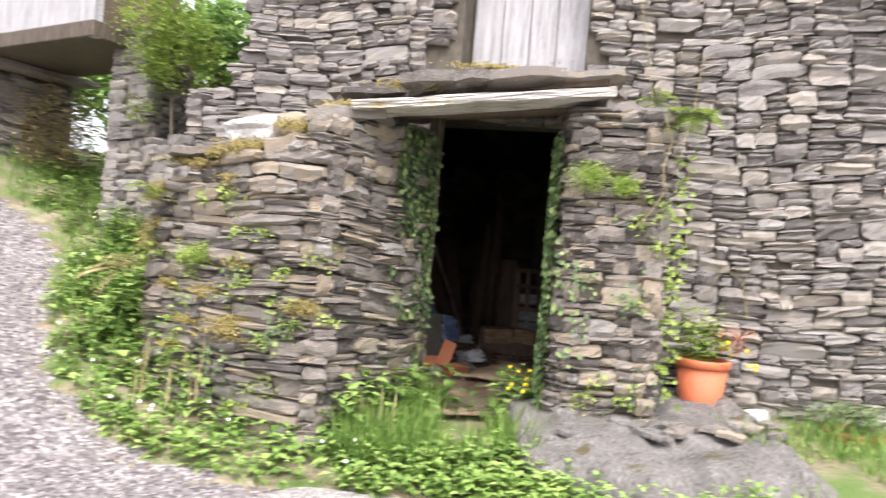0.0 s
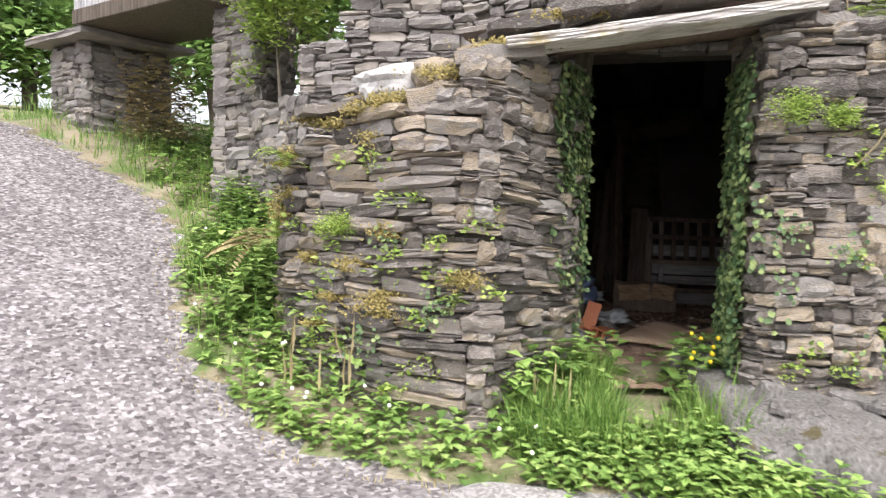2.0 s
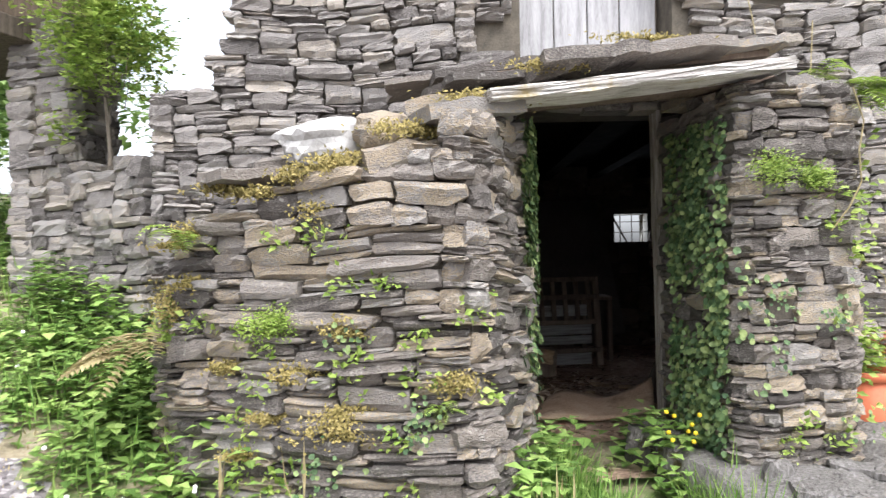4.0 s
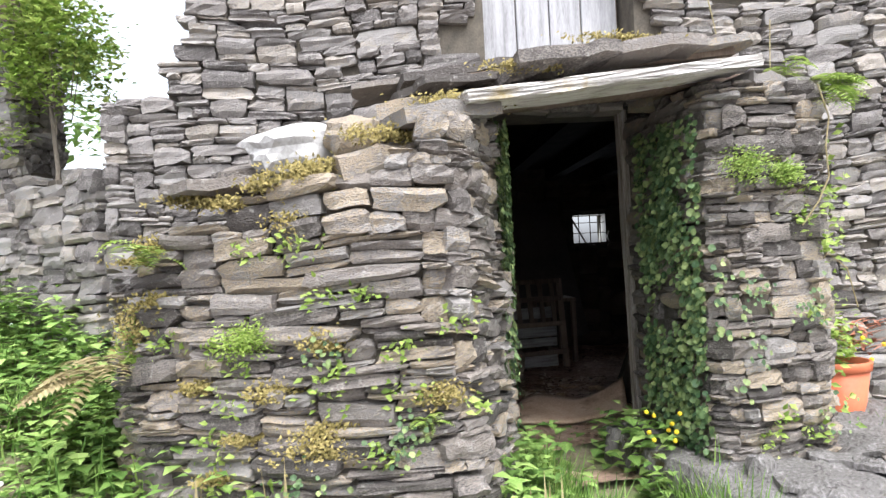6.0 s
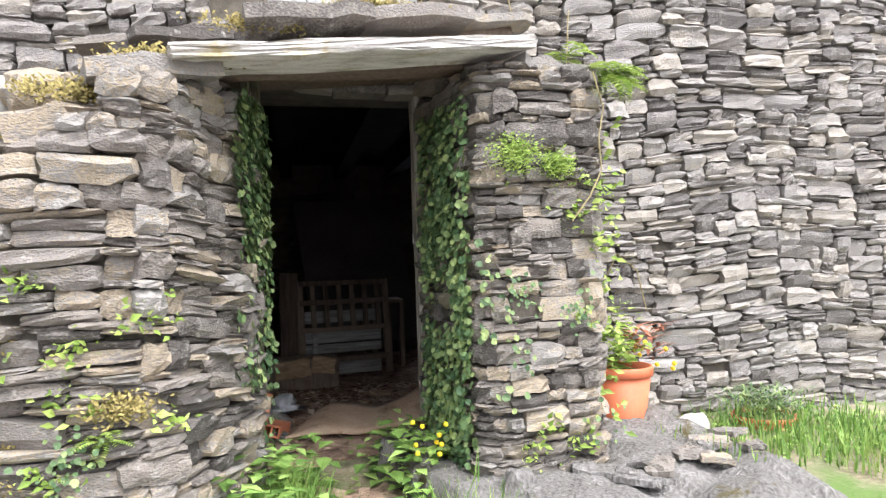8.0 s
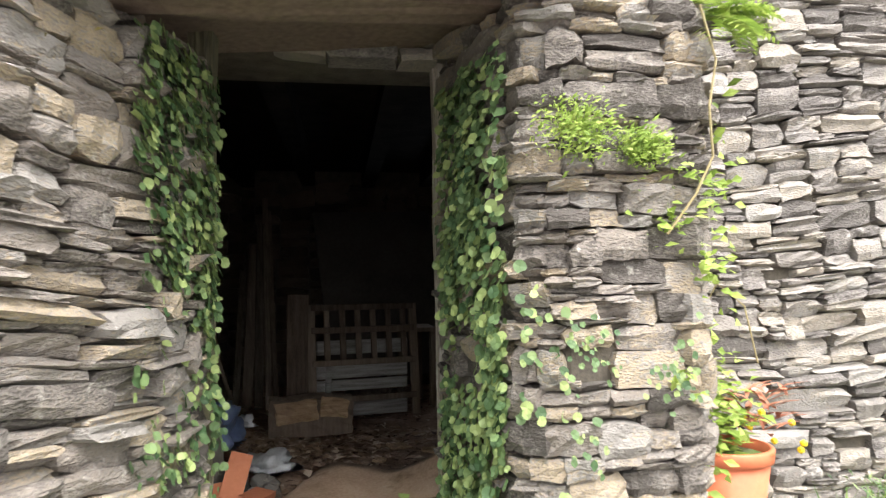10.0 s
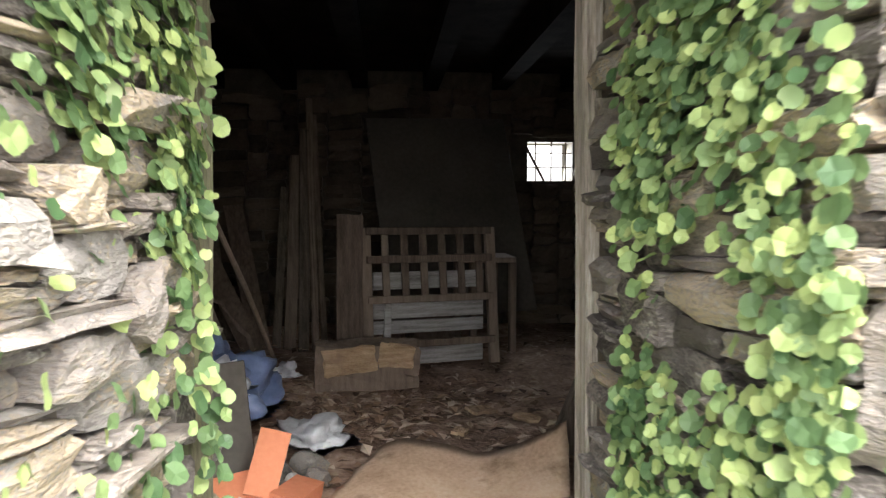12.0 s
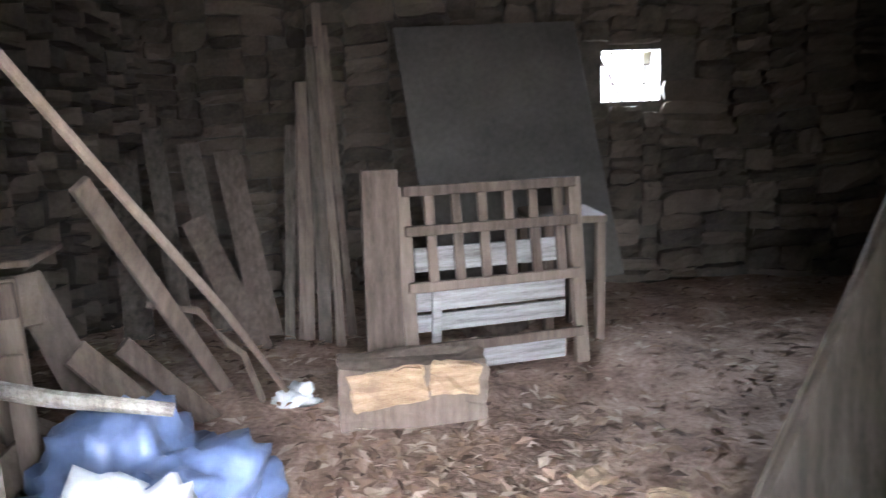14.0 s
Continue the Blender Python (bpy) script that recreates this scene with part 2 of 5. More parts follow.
def boulder(size, m, seed, cuts=3, amp=0.25):
    bm = bmesh.new()
    bmesh.ops.create_icosphere(bm, subdivisions=cuts, radius=0.5)
    for v in bm.verts:
        c = v.co.normalized()
        q = max(abs(c.x), abs(c.y), abs(c.z))
        v.co = c * (0.5 / q * 0.55 + 0.22)
        v.co *= 1 + amp * noise.noise(c * 1.7 + Vector((seed, 0, 0))) + 0.4 * amp * noise.noise(c * 5 + Vector((0, seed, 0)))
        v.co = Vector((v.co.x * size[0], v.co.y * size[1], v.co.z * size[2]))
    bmesh.ops.transform(bm, matrix=m, verts=bm.verts)
    return bm


# stone shapes, one metre each way, front towards -y
def stone_shape(k, material):
    """A split slate: uneven outline, broken corners and a face that steps in layers."""
    bm = bmesh.new()
    nx, nz = 4, 3
    grid = {}
    rr = random.Random(100 + k)
    wedge, lean = rr.uniform(-0.35, 0.35), rr.uniform(-0.15, 0.15)
    strata = [rr.uniform(-0.06, 0.06) for _ in range(nz + 1)]
    chop = [rr.choice((0, 0, 0.06, 0.13)) for _ in range(4)]
    bow = rr.uniform(-0.10, 0.10)
    for i in range(nx + 1):
        for j in range(nz + 1):
            for d in (0, 1):
                x, z = i / nx - 0.5, j / nz - 0.5
                edge = (i in (0, nx)) + (j in (0, nz))
                y = -0.5 if d == 0 else 0.5
                if edge == 2:
                    c = chop[(i > 0) * 2 + (j > 0)]
                    x -= math.copysign(c * 0.6, x)
                    z -= math.copysign(c, z)
                if d == 0:
                    y += 0.055 * edge * rr.uniform(0.2, 1.6) + strata[j] + rr.uniform(-0.05, 0.05)
                    x += rr.uniform(-0.03, 0.03) - (math.copysign(rr.uniform(0, 0.04), x) if i in (0, nx) else 0)
                    y += lean * z
                    z += rr.uniform(-0.07, 0.07) - z * wedge * (i / nx - 0.5) + bow * (1 - 4 * x * x) * 0.6
                grid[i, j, d] = bm.verts.new((x, y, z))
    for i in range(nx):
        for j in range(nz):
            bm.faces.new((grid[i, j, 0], grid[i + 1, j, 0], grid[i + 1, j + 1, 0], grid[i, j + 1, 0]))
    for i in range(nx):
        bm.faces.new((grid[i, nz, 0], grid[i + 1, nz, 0], grid[i + 1, nz, 1], grid[i, nz, 1]))
        bm.faces.new((grid[i, 0, 1], grid[i + 1, 0, 1], grid[i + 1, 0, 0], grid[i, 0, 0]))
    for j in range(nz):
        bm.faces.new((grid[0, j, 1], grid[0, j, 0], grid[0, j + 1, 0], grid[0, j + 1, 1]))
        bm.faces.new((grid[nx, j, 0], grid[nx, j, 1], grid[nx, j + 1, 1], grid[nx, j + 1, 0]))
    me = bpy.data.meshes.new("stone")
    bm.to_mesh(me)
    bm.free()
    me.materials.append(material)
    return me


STONES = [stone_shape(k, stone_obj) for k in range(36)]
GREY_STONES = [stone_shape(k, grey_obj) for k in range(36)]
SHAPES = [(np.array([v.co[:] for v in me.vertices]), [tuple(p.vertices) for p in me.polygons]) for me in STONES]


def along(path):
    """Length of a line in the plan, and a function giving the point and heading at a distance along it."""
    pts = [Vector(p) for p in path]
    seg = [(q - p).length for p, q in zip(pts, pts[1:])]
    cum = [0]
    for s in seg:
        cum.append(cum[-1] + s)

    def point(s):
        s = min(max(s, 0), cum[-1])
        for i, c in enumerate(seg):
            if s <= cum[i + 1] or i == len(seg) - 1:
                return pts[i].lerp(pts[i + 1], (s - cum[i]) / c)

    def place(s):
        p = point(s)
        d = point(s + 0.07) - point(s - 0.07)
        return p, math.atan2(d.y, d.x)
    return cum[-1], place


def lay(path, low, high, band=(0.06, 0.15), width=(0.14, 0.42), skip=None, rough=0.02, depth=0.16, tilt=1.5, wobble=0.03):
    """Dry stones bedded one on another along a line in the plan, always at the lowest place: (matrix, shape) for each."""
    length, place = along(path)
    step = 0.01
    n = int(length / step) + 1
    tops = np.array([high(i * step) for i in range(n)])
    bed = np.full(n, -0.1)
    out = []
    ph = U(0, 9)
    while len(out) < 9000:
        i = int(np.argmin(bed))
        base = bed[i]
        if base > 90:
            break
        a, b = i, i + 1
        while a > 0 and bed[a - 1] < base + 0.016:
            a -= 1
        while b < n and bed[b] < base + 0.016:
            b += 1
        h = band[0] + (band[1] - band[0]) * U(0, 1) ** 2.2
        k = max(6, int(U(*width) * (0.85 + 3.0 * h) / step))
        if b - a > k * 1.5:
            if U(0, 1) < 0.5:
                b = a + k
            else:
                a = b - k
        elif b - a > k * 1.15 and b - a > 16:
            b = a + (b - a) // 2
        sides = [bed[q] for q in (a - 1, b) if 0 <= q < n and bed[q] < 90]
        if b - a < 6 and sides:
            h = min(0.09, max(0.02, min(sides) - base))
        for z in sides:
            if abs(z - base - h) < 0.014:
                h = max(0.015, z - base)
        z0 = float(np.mean(bed[a:b]))
        w = (b - a) * step
        c = (a + b) * step / 2
        wave = wobble * math.sin(c * 1.9 + ph) + wobble * 0.6 * math.sin(c * 4.3 + z0 * 2)
        slope = wobble * 1.9 * math.cos(c * 1.9 + ph) + wobble * 2.6 * math.cos(c * 4.3 + z0 * 2)
        zz = z0 + h / 2 + wave
        if -0.02 < c < length + 0.02 and zz > low(c) and zz < high(c) - 0.3 * h and not (skip and skip(c, zz, w, h)) and U(0, 1) > 0.01:
            turn = abs((place(c + w / 2)[1] - place(c - w / 2)[1] + math.pi) % (2 * math.pi) - math.pi)
            cuts = 1 if turn < 0.45 or w < 0.12 else (2 if w < 0.26 else 3)
            ww = w / cuts
            for q in range(cuts):
                p, ang = place(c - w / 2 + ww * (q + 0.5))
                o = U(-rough, rough * 1.4) - (0.02 if w < 0.07 else 0)
                m = Matrix.Translation((p.x + math.sin(ang) * (o - depth / 2 + 0.01), p.y - math.cos(ang) * (o - depth / 2 + 0.01), zz)) @ Euler((radians(U(-3, 3)), radians(U(-tilt, tilt)) - math.atan(slope), ang + radians(U(-3, 3)))).to_matrix().to_4x4() @ Matrix.Diagonal((ww * (0.985 if cuts == 1 else 1.15), depth, h * 0.965, 1))
                out.append((m, rng.randrange(36)))
        bed[a:b] = z0 + h
        bed[a:b][bed[a:b] >= tops[a:b] + 0.02] = 99
    return out


def joined(name, stones, material, parent=None):
    vs, fs = [], []
    for m, k in stones:
        b = len(vs)
        v, f = SHAPES[k]
        mm = np.array(m)
        vs.extend(v @ mm[:3, :3].T + mm[:3, 3])
        fs.extend([tuple(b + i for i in q) for q in f])
    ob = raw(name, vs, fs, material, parent)
    ob["kind"] = "stuff"
    return ob


PENDING = []


def wall_stones(parent, stones, near, limit=290, shapes=STONES, mate=stone_far):
    """The stones nearest to a point of the plan become parts; the rest are joined."""
    stones = sorted(stones, key=lambda s: (s[0].translation - Vector(near)).length)
    PENDING.append((parent, stones[:limit], shapes))
    if stones[limit:]:
        joined("stonework", stones[limit:], mate, parent)


# ---------- ground ----------
def bank(x, y):
    a = -0.75 * x + 0.66 * y - 3.9
    z = 0.34 * (math.log(1 + math.exp(5 * min(a, 20))) / 5 if a < 12 else a)
    if a > 6.0:
        z -= 0.24 * (a - 6.0)
    return z


def lowland(x, y):
    """Ground level before and beside the door."""
    k = min(1, max(0, (x + 0.9) / 0.8))
    k = k * k * (3 - 2 * k)
    flat = 0.05 * max(0, min(2, y - 3.6)) + 0.08 * max(0, min(2.5, x)) * min(1, max(0, y - 2.5))
    return bank(x, y) * (1 - k) + flat * k


EDGE = [(6.0, 1.4), (2.5, 2.5), (1.3, 3.12), (0.9, 3.42), (0.0, 3.62), (-0.95, 3.78), (-1.6, 3.95), (-2.4, 4.5), (-3.0, 5.4), (-3.5, 6.4), (-4.0, 7.0), (-5.2, 7.6), (-7.5, 8.3), (-14, 10)]


def edge_dist(x, y):
    """Metres from the road's edge, positive on the verge side."""
    best, sign = 1e9, 1
    for (ax, ay), (bx, by) in zip(EDGE, EDGE[1:]):
        dx, dy = bx - ax, by - ay
        t = min(1, max(0, ((x - ax) * dx + (y - ay) * dy) / (dx * dx + dy * dy)))
        d = math.hypot(x - ax - t * dx, y - ay - t * dy)
        if d < best:
            best, sign = d, (1 if (dx * (y - ay) - dy * (x - ax)) < 0 else -1)
    return best * sign


def ground_z(x, y):
    if y > 5.75 - 0.25 * x and x > -2.1 and y < 12:
        return 0.05
    d = edge_dist(x, y)
    z = lowland(x, y)
    return z + (0.10 * min(1, max(0, d / 0.5)) + 0.025 * noise.noise(Vector((x * 2, y * 2, 0)))) * (1 if d > 0 else 0.3)


gx = [-400, -150, -60, -30] + [-20 + i * 1.0 for i in range(12)] + [-8 + 0.16 * i for i in range(92)] + [7, 9, 12, 20, 50, 150, 400]
gy = [-400, -150, -50, -20, -10] + [-5 + 0.5 * i for i in range(14)] + [2 + 0.16 * i for i in range(60)] + [12, 14, 17, 22, 30, 60, 150, 400]
vs = [(x, y, (ground_z(x, y) if abs(x) < 25 and abs(y) < 25 else lowland(max(-25, min(25, x)), max(-25, min(25, y))))) for y in gy for x in gx]
nx = len(gx)
fs = [(j * nx + i, j * nx + i + 1, (j + 1) * nx + i + 1, (j + 1) * nx + i) for j in range(len(gy) - 1) for i in range(nx - 1)]
ground = raw("ground", vs, fs, soil_mat, None, True)
ground.data.materials.append(road_mat)
for p in ground.data.polygons:
    c = p.center
    p.material_index = 1 if edge_dist(c.x, c.y) < 0 else 0
tagged(ground, "worn gravelly asphalt lane climbing past a mossy earth verge", "ground", kind="structure")

# daylight of the sky in the small back window
lamp = new("window_daylight", bpy.data.lights.new("window_daylight", "AREA"))
lamp.data.shape, lamp.data.size, lamp.data.size_y, lamp.data.energy, lamp.data.color = "RECTANGLE", 0.42, 0.36, 2.0, (0.86, 0.93, 1.0)
lamp.matrix_world = look((3.2, 10.35, 1.79), (2.0, 6.5, -0.4))
# ---------- the barn ----------
FA = math.atan2(-0.25, 1.0)


def fac(u, v, z):
    """A place on the front: u along it, v out of it towards the lane, z up."""
    return Vector((u * math.cos(FA) + v * math.sin(FA), 5.55 + u * math.sin(FA) - v * math.cos(FA), z))


def fbox(bm, u0, u1, v0, v1, z0, z1):
    m = Euler((0, 0, FA)).to_matrix().to_4x4()
    m.translation = fac((u0 + u1) / 2, (v0 + v1) / 2, (z0 + z1) / 2)
    add_box(bm, (u1 - u0, v1 - v0, z1 - z0), m)


DOOR = (-0.2, 0.98, 2.4)
HATCH = (0.0, 0.98, 2.74, 4.1)
bm = bmesh.new()
for u0, u1, z0, z1 in ((-2.35, DOOR[0], -0.3, 2.4), (DOOR[1], 4.6, -0.3, 2.4), (-2.35, 4.6, 2.4, 2.5), (-2.0, 4.6, 2.5, 2.74),
                       (-1.85, HATCH[0], 2.74, 4.1), (HATCH[1], 4.6, 2.74, 4.1), (-1.85, 4.6, 4.1, 5.0)):
    fbox(bm, u0, u1, -0.40 if z0 < 2 else -0.52, -0.05, z0, z1)
wall_front = tagged(part("wall_front", bm, core_mat), "tall dry-stone slate barn front of thin grey and tan courses", "wall", kind="structure")


def front_skip(s, z, w, h):
    u = s - 2.4
    if HATCH[0] - w / 2 < u < HATCH[1] + w / 2 and z + h / 2 > HATCH[2]:
        return True
    if DOOR[0] - 0.1 < u < DOOR[1] + 0.1 and z < DOOR[2]:
        return True
    return z > 2.55 and u < -2.15 + 0.5 * min(0.6, z - 2.55)


front = lay([fac(-2.4, 0, 0)[:2], fac(4.65, 0, 0)[:2]], lambda s: -0.1 if s > 4 else 0.3, lambda s: 4.6, band=(0.03, 0.115), width=(0.11, 0.36), skip=front_skip, rough=0.016)
wall_stones(wall_front, front, (1.2, 5.3, 2.3), 300, GREY_STONES, grey_far)

# closing walls, ceiling and roof
bm = bmesh.new()
fbox(bm, -2.0, -1.85, -5.6, -0.53, -0.3, 5.0)
wall_left = tagged(part("wall_left", bm, core_mat), "earthen-jointed stone side wall of the barn", "wall", kind="structure")
bm = bmesh.new()
fbox(bm, 4.3, 4.6, -5.6, -0.40, -0.3, 5.0)
wall_right = tagged(part("wall_right", bm, core_mat), "stone side wall of the barn in deep shade", "wall", kind="structure")
WB = -5.04
WIN = (1.71, 2.16, 1.60, 1.98)
bm = bmesh.new()
for u0, u1, z0, z1 in ((-1.85, WIN[0], -0.3, 5.0), (WIN[1], 4.3, -0.3, 5.0), (WIN[0], WIN[1], -0.3, WIN[2]), (WIN[0], WIN[1], WIN[3], 5.0)):
    fbox(bm, u0, u1, WB - 0.5, WB - 0.07, z0, z1)
wall_back = tagged(part("wall_back", bm, core_mat), "rough brown stone back wall of the barn", "wall", kind="structure")


def back_skip(s, z, w, h):
    u = s - 1.85
    return WIN[0] - w / 2 < u < WIN[1] + w / 2 and WIN[2] - h / 2 < z < WIN[3] + h / 2


joined("stonework", lay([fac(-1.85, WB, 0)[:2], fac(4.3, WB, 0)[:2]], lambda s: 0.1, lambda s: 2.5, band=(0.09, 0.2), width=(0.2, 0.5), skip=back_skip, rough=0.03), stone_in_shade, wall_back)
joined("stonework", lay([fac(-1.85, -0.4, 0)[:2], fac(-1.85, WB, 0)[:2]][::-1], lambda s: 0.1, lambda s: 2.5, band=(0.09, 0.2), width=(0.2, 0.5), rough=0.03), stone_in_shade, wall_left)
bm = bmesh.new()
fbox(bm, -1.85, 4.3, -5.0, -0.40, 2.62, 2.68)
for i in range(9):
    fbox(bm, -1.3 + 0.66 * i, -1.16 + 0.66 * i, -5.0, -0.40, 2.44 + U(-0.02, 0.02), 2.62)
tagged(part("ceiling", bm, gloom_wood), "wooden loft floor on rough round beams, coloured near-black for the gloom", "ceiling", kind="structure")
bm = bmesh.new()
fbox(bm, -2.5, 4.9, -6.0, 0.25, 5.0, 5.12)
tagged(part("roof", bm, grey_far), "flat dark slate roof of the barn", "roof", kind="structure")

# barn floor
vs, fs = [], []
n = 60
for j in range(n + 1):
    for i in range(n + 1):
        p = fac(-1.85 + 6.15 * i / n, -4.95 + 5.6 * j / n, 0)
        hump = 0.2 * math.exp(-((p.x + 0.9) ** 2 + (p.y - 8.6) ** 2) / 1.2)
        vs.append((p.x, p.y, 0.215 + hump + 0.05 * noise.noise(p * 1.6) + 0.025 * noise.noise(p * 7)))
for j in range(n):
    for i in range(n):
        fs.append((j * (n + 1) + i, j * (n + 1) + i + 1, (j + 1) * (n + 1) + i + 1, (j + 1) * (n + 1) + i))
floor = tagged(raw("floor", vs, fs, dirt_mat, None, True), "trampled brown dirt floor littered with wood chips", "floor", kind="structure")

# barred window
window = thing("window_1", "small square barred window opening in the back wall", "window", kind="structure", at=fac((WIN[0] + WIN[1]) / 2, WB - 0.2, WIN[2]))


def under(ob, parent):
    """Hang a mesh built in world places under a thing whose origin lies elsewhere."""
    ob.parent = parent
    ob.matrix_parent_inverse = Matrix.Translation(parent.matrix_basis.translation).inverted()
    return ob


for k in (0.2, 0.55, 0.87):
    u = WIN[0] + (WIN[1] - WIN[0]) * k
    under(part("bar", tube([fac(u, WB - 0.12, WIN[2] - 0.02), fac(u, WB - 0.12, WIN[3] + 0.02)], [0.007, 0.007], 6), iron_mat), window)
for k in (0.35, 0.72):
    z = WIN[2] + (WIN[3] - WIN[2]) * k
    under(part("bar", tube([fac(WIN[0] - 0.02, WB - 0.13, z), fac(WIN[1] + 0.02, WB - 0.13, z)], [0.005, 0.005], 6), iron_mat), window)
under(part("stick", tube([fac(WIN[0] - 0.01, WB - 0.09, WIN[3] - 0.05), fac(WIN[0] + 0.17, WB - 0.09, WIN[2])], [0.014, 0.012], 6), wood_old, None, "broken diagonal stick"), window)

# boarded hatch over the door
hatch = thing("loft_hatch", "closed hatch of silvery weathered vertical boards above the door", "hatch", at=fac(0.5, -0.36, HATCH[2]))
u = HATCH[0] + 0.02
for w in (0.24, 0.23, 0.22, 0.25):
    under(part("plank", board(fac(u + w / 2, -0.36 + U(-0.006, 0.006), HATCH[2] + 0.03), fac(u + w / 2, -0.36, HATCH[3] + 0.05), w - 0.008, 0.03, (-0.24, -0.97, 0), bevel=0.004), wood_grey), hatch)
    u += w
bm = bmesh.new()
fbox(bm, HATCH[0] - 0.05, HATCH[1] + 0.05, -0.50, -0.40, HATCH[2], HATCH[3])
under(part("backing", bm, wood_old), hatch)

# ---------- left wing of dry stone ----------
WING = [(-0.1, 5.5), (-0.17, 5.0), (-0.36, 4.6), (-0.52, 4.36), (-0.60, 4.24), (-0.70, 4.18), (-0.88, 4.22), (-1.2, 4.35), (-1.62, 4.56), (-1.95, 4.82), (-2.15, 5.2), (-2.22, 6.1)][::-1]
WLEN, WPLACE = along(WING)


def wing_top(s):
    p, _ = WPLACE(s)
    t = [(-3, 1.3), (-2.22, 1.35), (-2.1, 1.45), (-1.8, 1.68), (-1.5, 1.83), (-1.05, 1.92), (-0.75, 2.06), (-0.55, 2.14), (-0.4, 2.17), (0.5, 2.25)]
    for (a, za), (b, zb) in zip(t, t[1:]):
        if a <= p.x <= b:
            return za + (zb - za) * (p.x - a) / (b - a)
    return 2.2


wing = thing("wing_wall", "bulging dry-stone slate wing wall with a mossy sloping top", "wall", kind="structure")
bm = bmesh.new()
inner = [Vector((x, y)) for x, y in WING]
nrm = [WPLACE(s)[1] for s in [sum((inner[i + 1] - inner[i]).length for i in range(k)) for k in range(len(inner))]]
lowv, topv = [], []
acc = 0
for k, p in enumerate(inner):
    if k:
        acc += (inner[k] - inner[k - 1]).length
    q = p + Vector((-math.sin(nrm[k]), math.cos(nrm[k]))) * 0.05
    lowv.append(bm.verts.new((q.x, q.y, -0.2)))
    topv.append(bm.verts.new((q.x, q.y, wing_top(acc) - 0.07)))
for k in range(len(inner) - 1):
    bm.faces.new((lowv[k], lowv[k + 1], topv[k + 1], topv[k]))
bm.faces.new((lowv[-1], lowv[0], topv[0], topv[-1]))
cap = bm.faces.new(topv)
bmesh.ops.triangulate(bm, faces=[cap])
part("rubble_core", bm, core_mat, wing)
wstones = lay(WING, lambda s: max(-0.05, lowland(*WPLACE(s)[0]) - 0.1), wing_top, band=(0.024, 0.11), width=(0.15, 0.50), rough=0.03, tilt=2.8, wobble=0.03)
wall_stones(wing, wstones, (-0.7, 4.3, 1.2), limit=420)


def slab(name, size, m, material, parent=None, label="", seed=0):
    """A rough split slate slab."""
    bm = bmesh.new()
    add_box(bm, size, Matrix(), 4, 0.0)
    for v in bm.verts:
        c = Vector((v.co.x / size[0], v.co.y / size[1], 0))
        r = 1 + 0.22 * noise.noise(c * 3 + Vector((seed, 0, 0)))
        v.co.x *= r
        v.co.y *= 1 + 0.25 * noise.noise(c * 3 + Vector((0, seed, 5)))
        v.co.z += 0.6 * size[2] * noise.noise(c * 4 + Vector((seed, seed, 0)))
        if abs(c.x) > 0.45 or abs(c.y) > 0.45:
            v.co.z *= 0.75
    bmesh.ops.transform(bm, matrix=m, verts=bm.verts)
    ob = part(name, bm, material, parent, label)
    return ob


for k, (x, y, z, sx, sy, sz, rz, ry) in enumerate([(-1.55, 4.72, 1.85, 0.62, 0.35, 0.06, 20, -3), (-0.68, 4.45, 2.12, 0.5, 0.4, 0.09, 8, -8), (-0.95, 4.55, 1.93, 0.5, 0.4, 0.13, 10, -14),
                                                   (-0.6, 4.85, 2.22, 0.5, 0.5, 0.10, -12, -3), (-1.3, 5.1, 1.95, 0.7, 0.5, 0.10, 15, -5), (-1.85, 5.25, 1.58, 0.6, 0.6, 0.10, 30, -8), (-1.0, 5.2, 2.08, 0.6, 0.6, 0.1, 0, -6)]):
    slab("cap_stone", (sx, sy, sz), pose(x, y, z, 0, ry, rz), stone_obj, wing, "flat slate cap stone", k * 3.1)
for k, (x, y, z, s) in enumerate([(-1.30, 4.72, 2.03, (0.46, 0.26, 0.20)), (-1.03, 4.60, 2.06, (0.26, 0.2, 0.18))]):
    tagged(part("loose_rock", boulder(s, pose(x, y, z, 10, -12, 25), 3 + k), quartz_mat if k == 0 else stone_obj, None), ("white quartz rock lying on the mossy wall top", "dark slate rock lying on the mossy wall top")[k], "rock")

# ---------- right pillar ----------
PIL = [(1.42, 5.2), (1.375, 4.36), (1.29, 4.27), (0.86, 4.34), (0.74, 4.44), (0.78, 4.9), (0.86, 5.36)][::-1]
PLEN, PPLACE = along(PIL)
pillar = thing("door_pillar", "square dry-stone slate pillar beside the doorway with ivy on its jamb", "pillar", kind="structure")
bm = bmesh.new()
ring = [(0.895, 5.4), (0.815, 4.9), (0.785, 4.46), (0.88, 4.375), (1.27, 4.315), (1.335, 4.395), (1.38, 5.25)]
v0 = [bm.verts.new((x, y, -0.2)) for x, y in ring]
v1 = [bm.verts.new((x, y, 2.24)) for x, y in ring]
for k in range(len(ring)):
    bm.faces.new((v0[k], v0[(k + 1) % len(ring)], v1[(k + 1) % len(ring)], v1[k]))
bm.faces.new(v1)
part("rubble_core", bm, core_mat, pillar)
wall_stones(pillar, lay(PIL, lambda s: 0.2, lambda s: 2.32, band=(0.026, 0.11), width=(0.15, 0.50), rough=0.022, tilt=1.8, wobble=0.015), (1.1, 4.3, 1.2), limit=330)
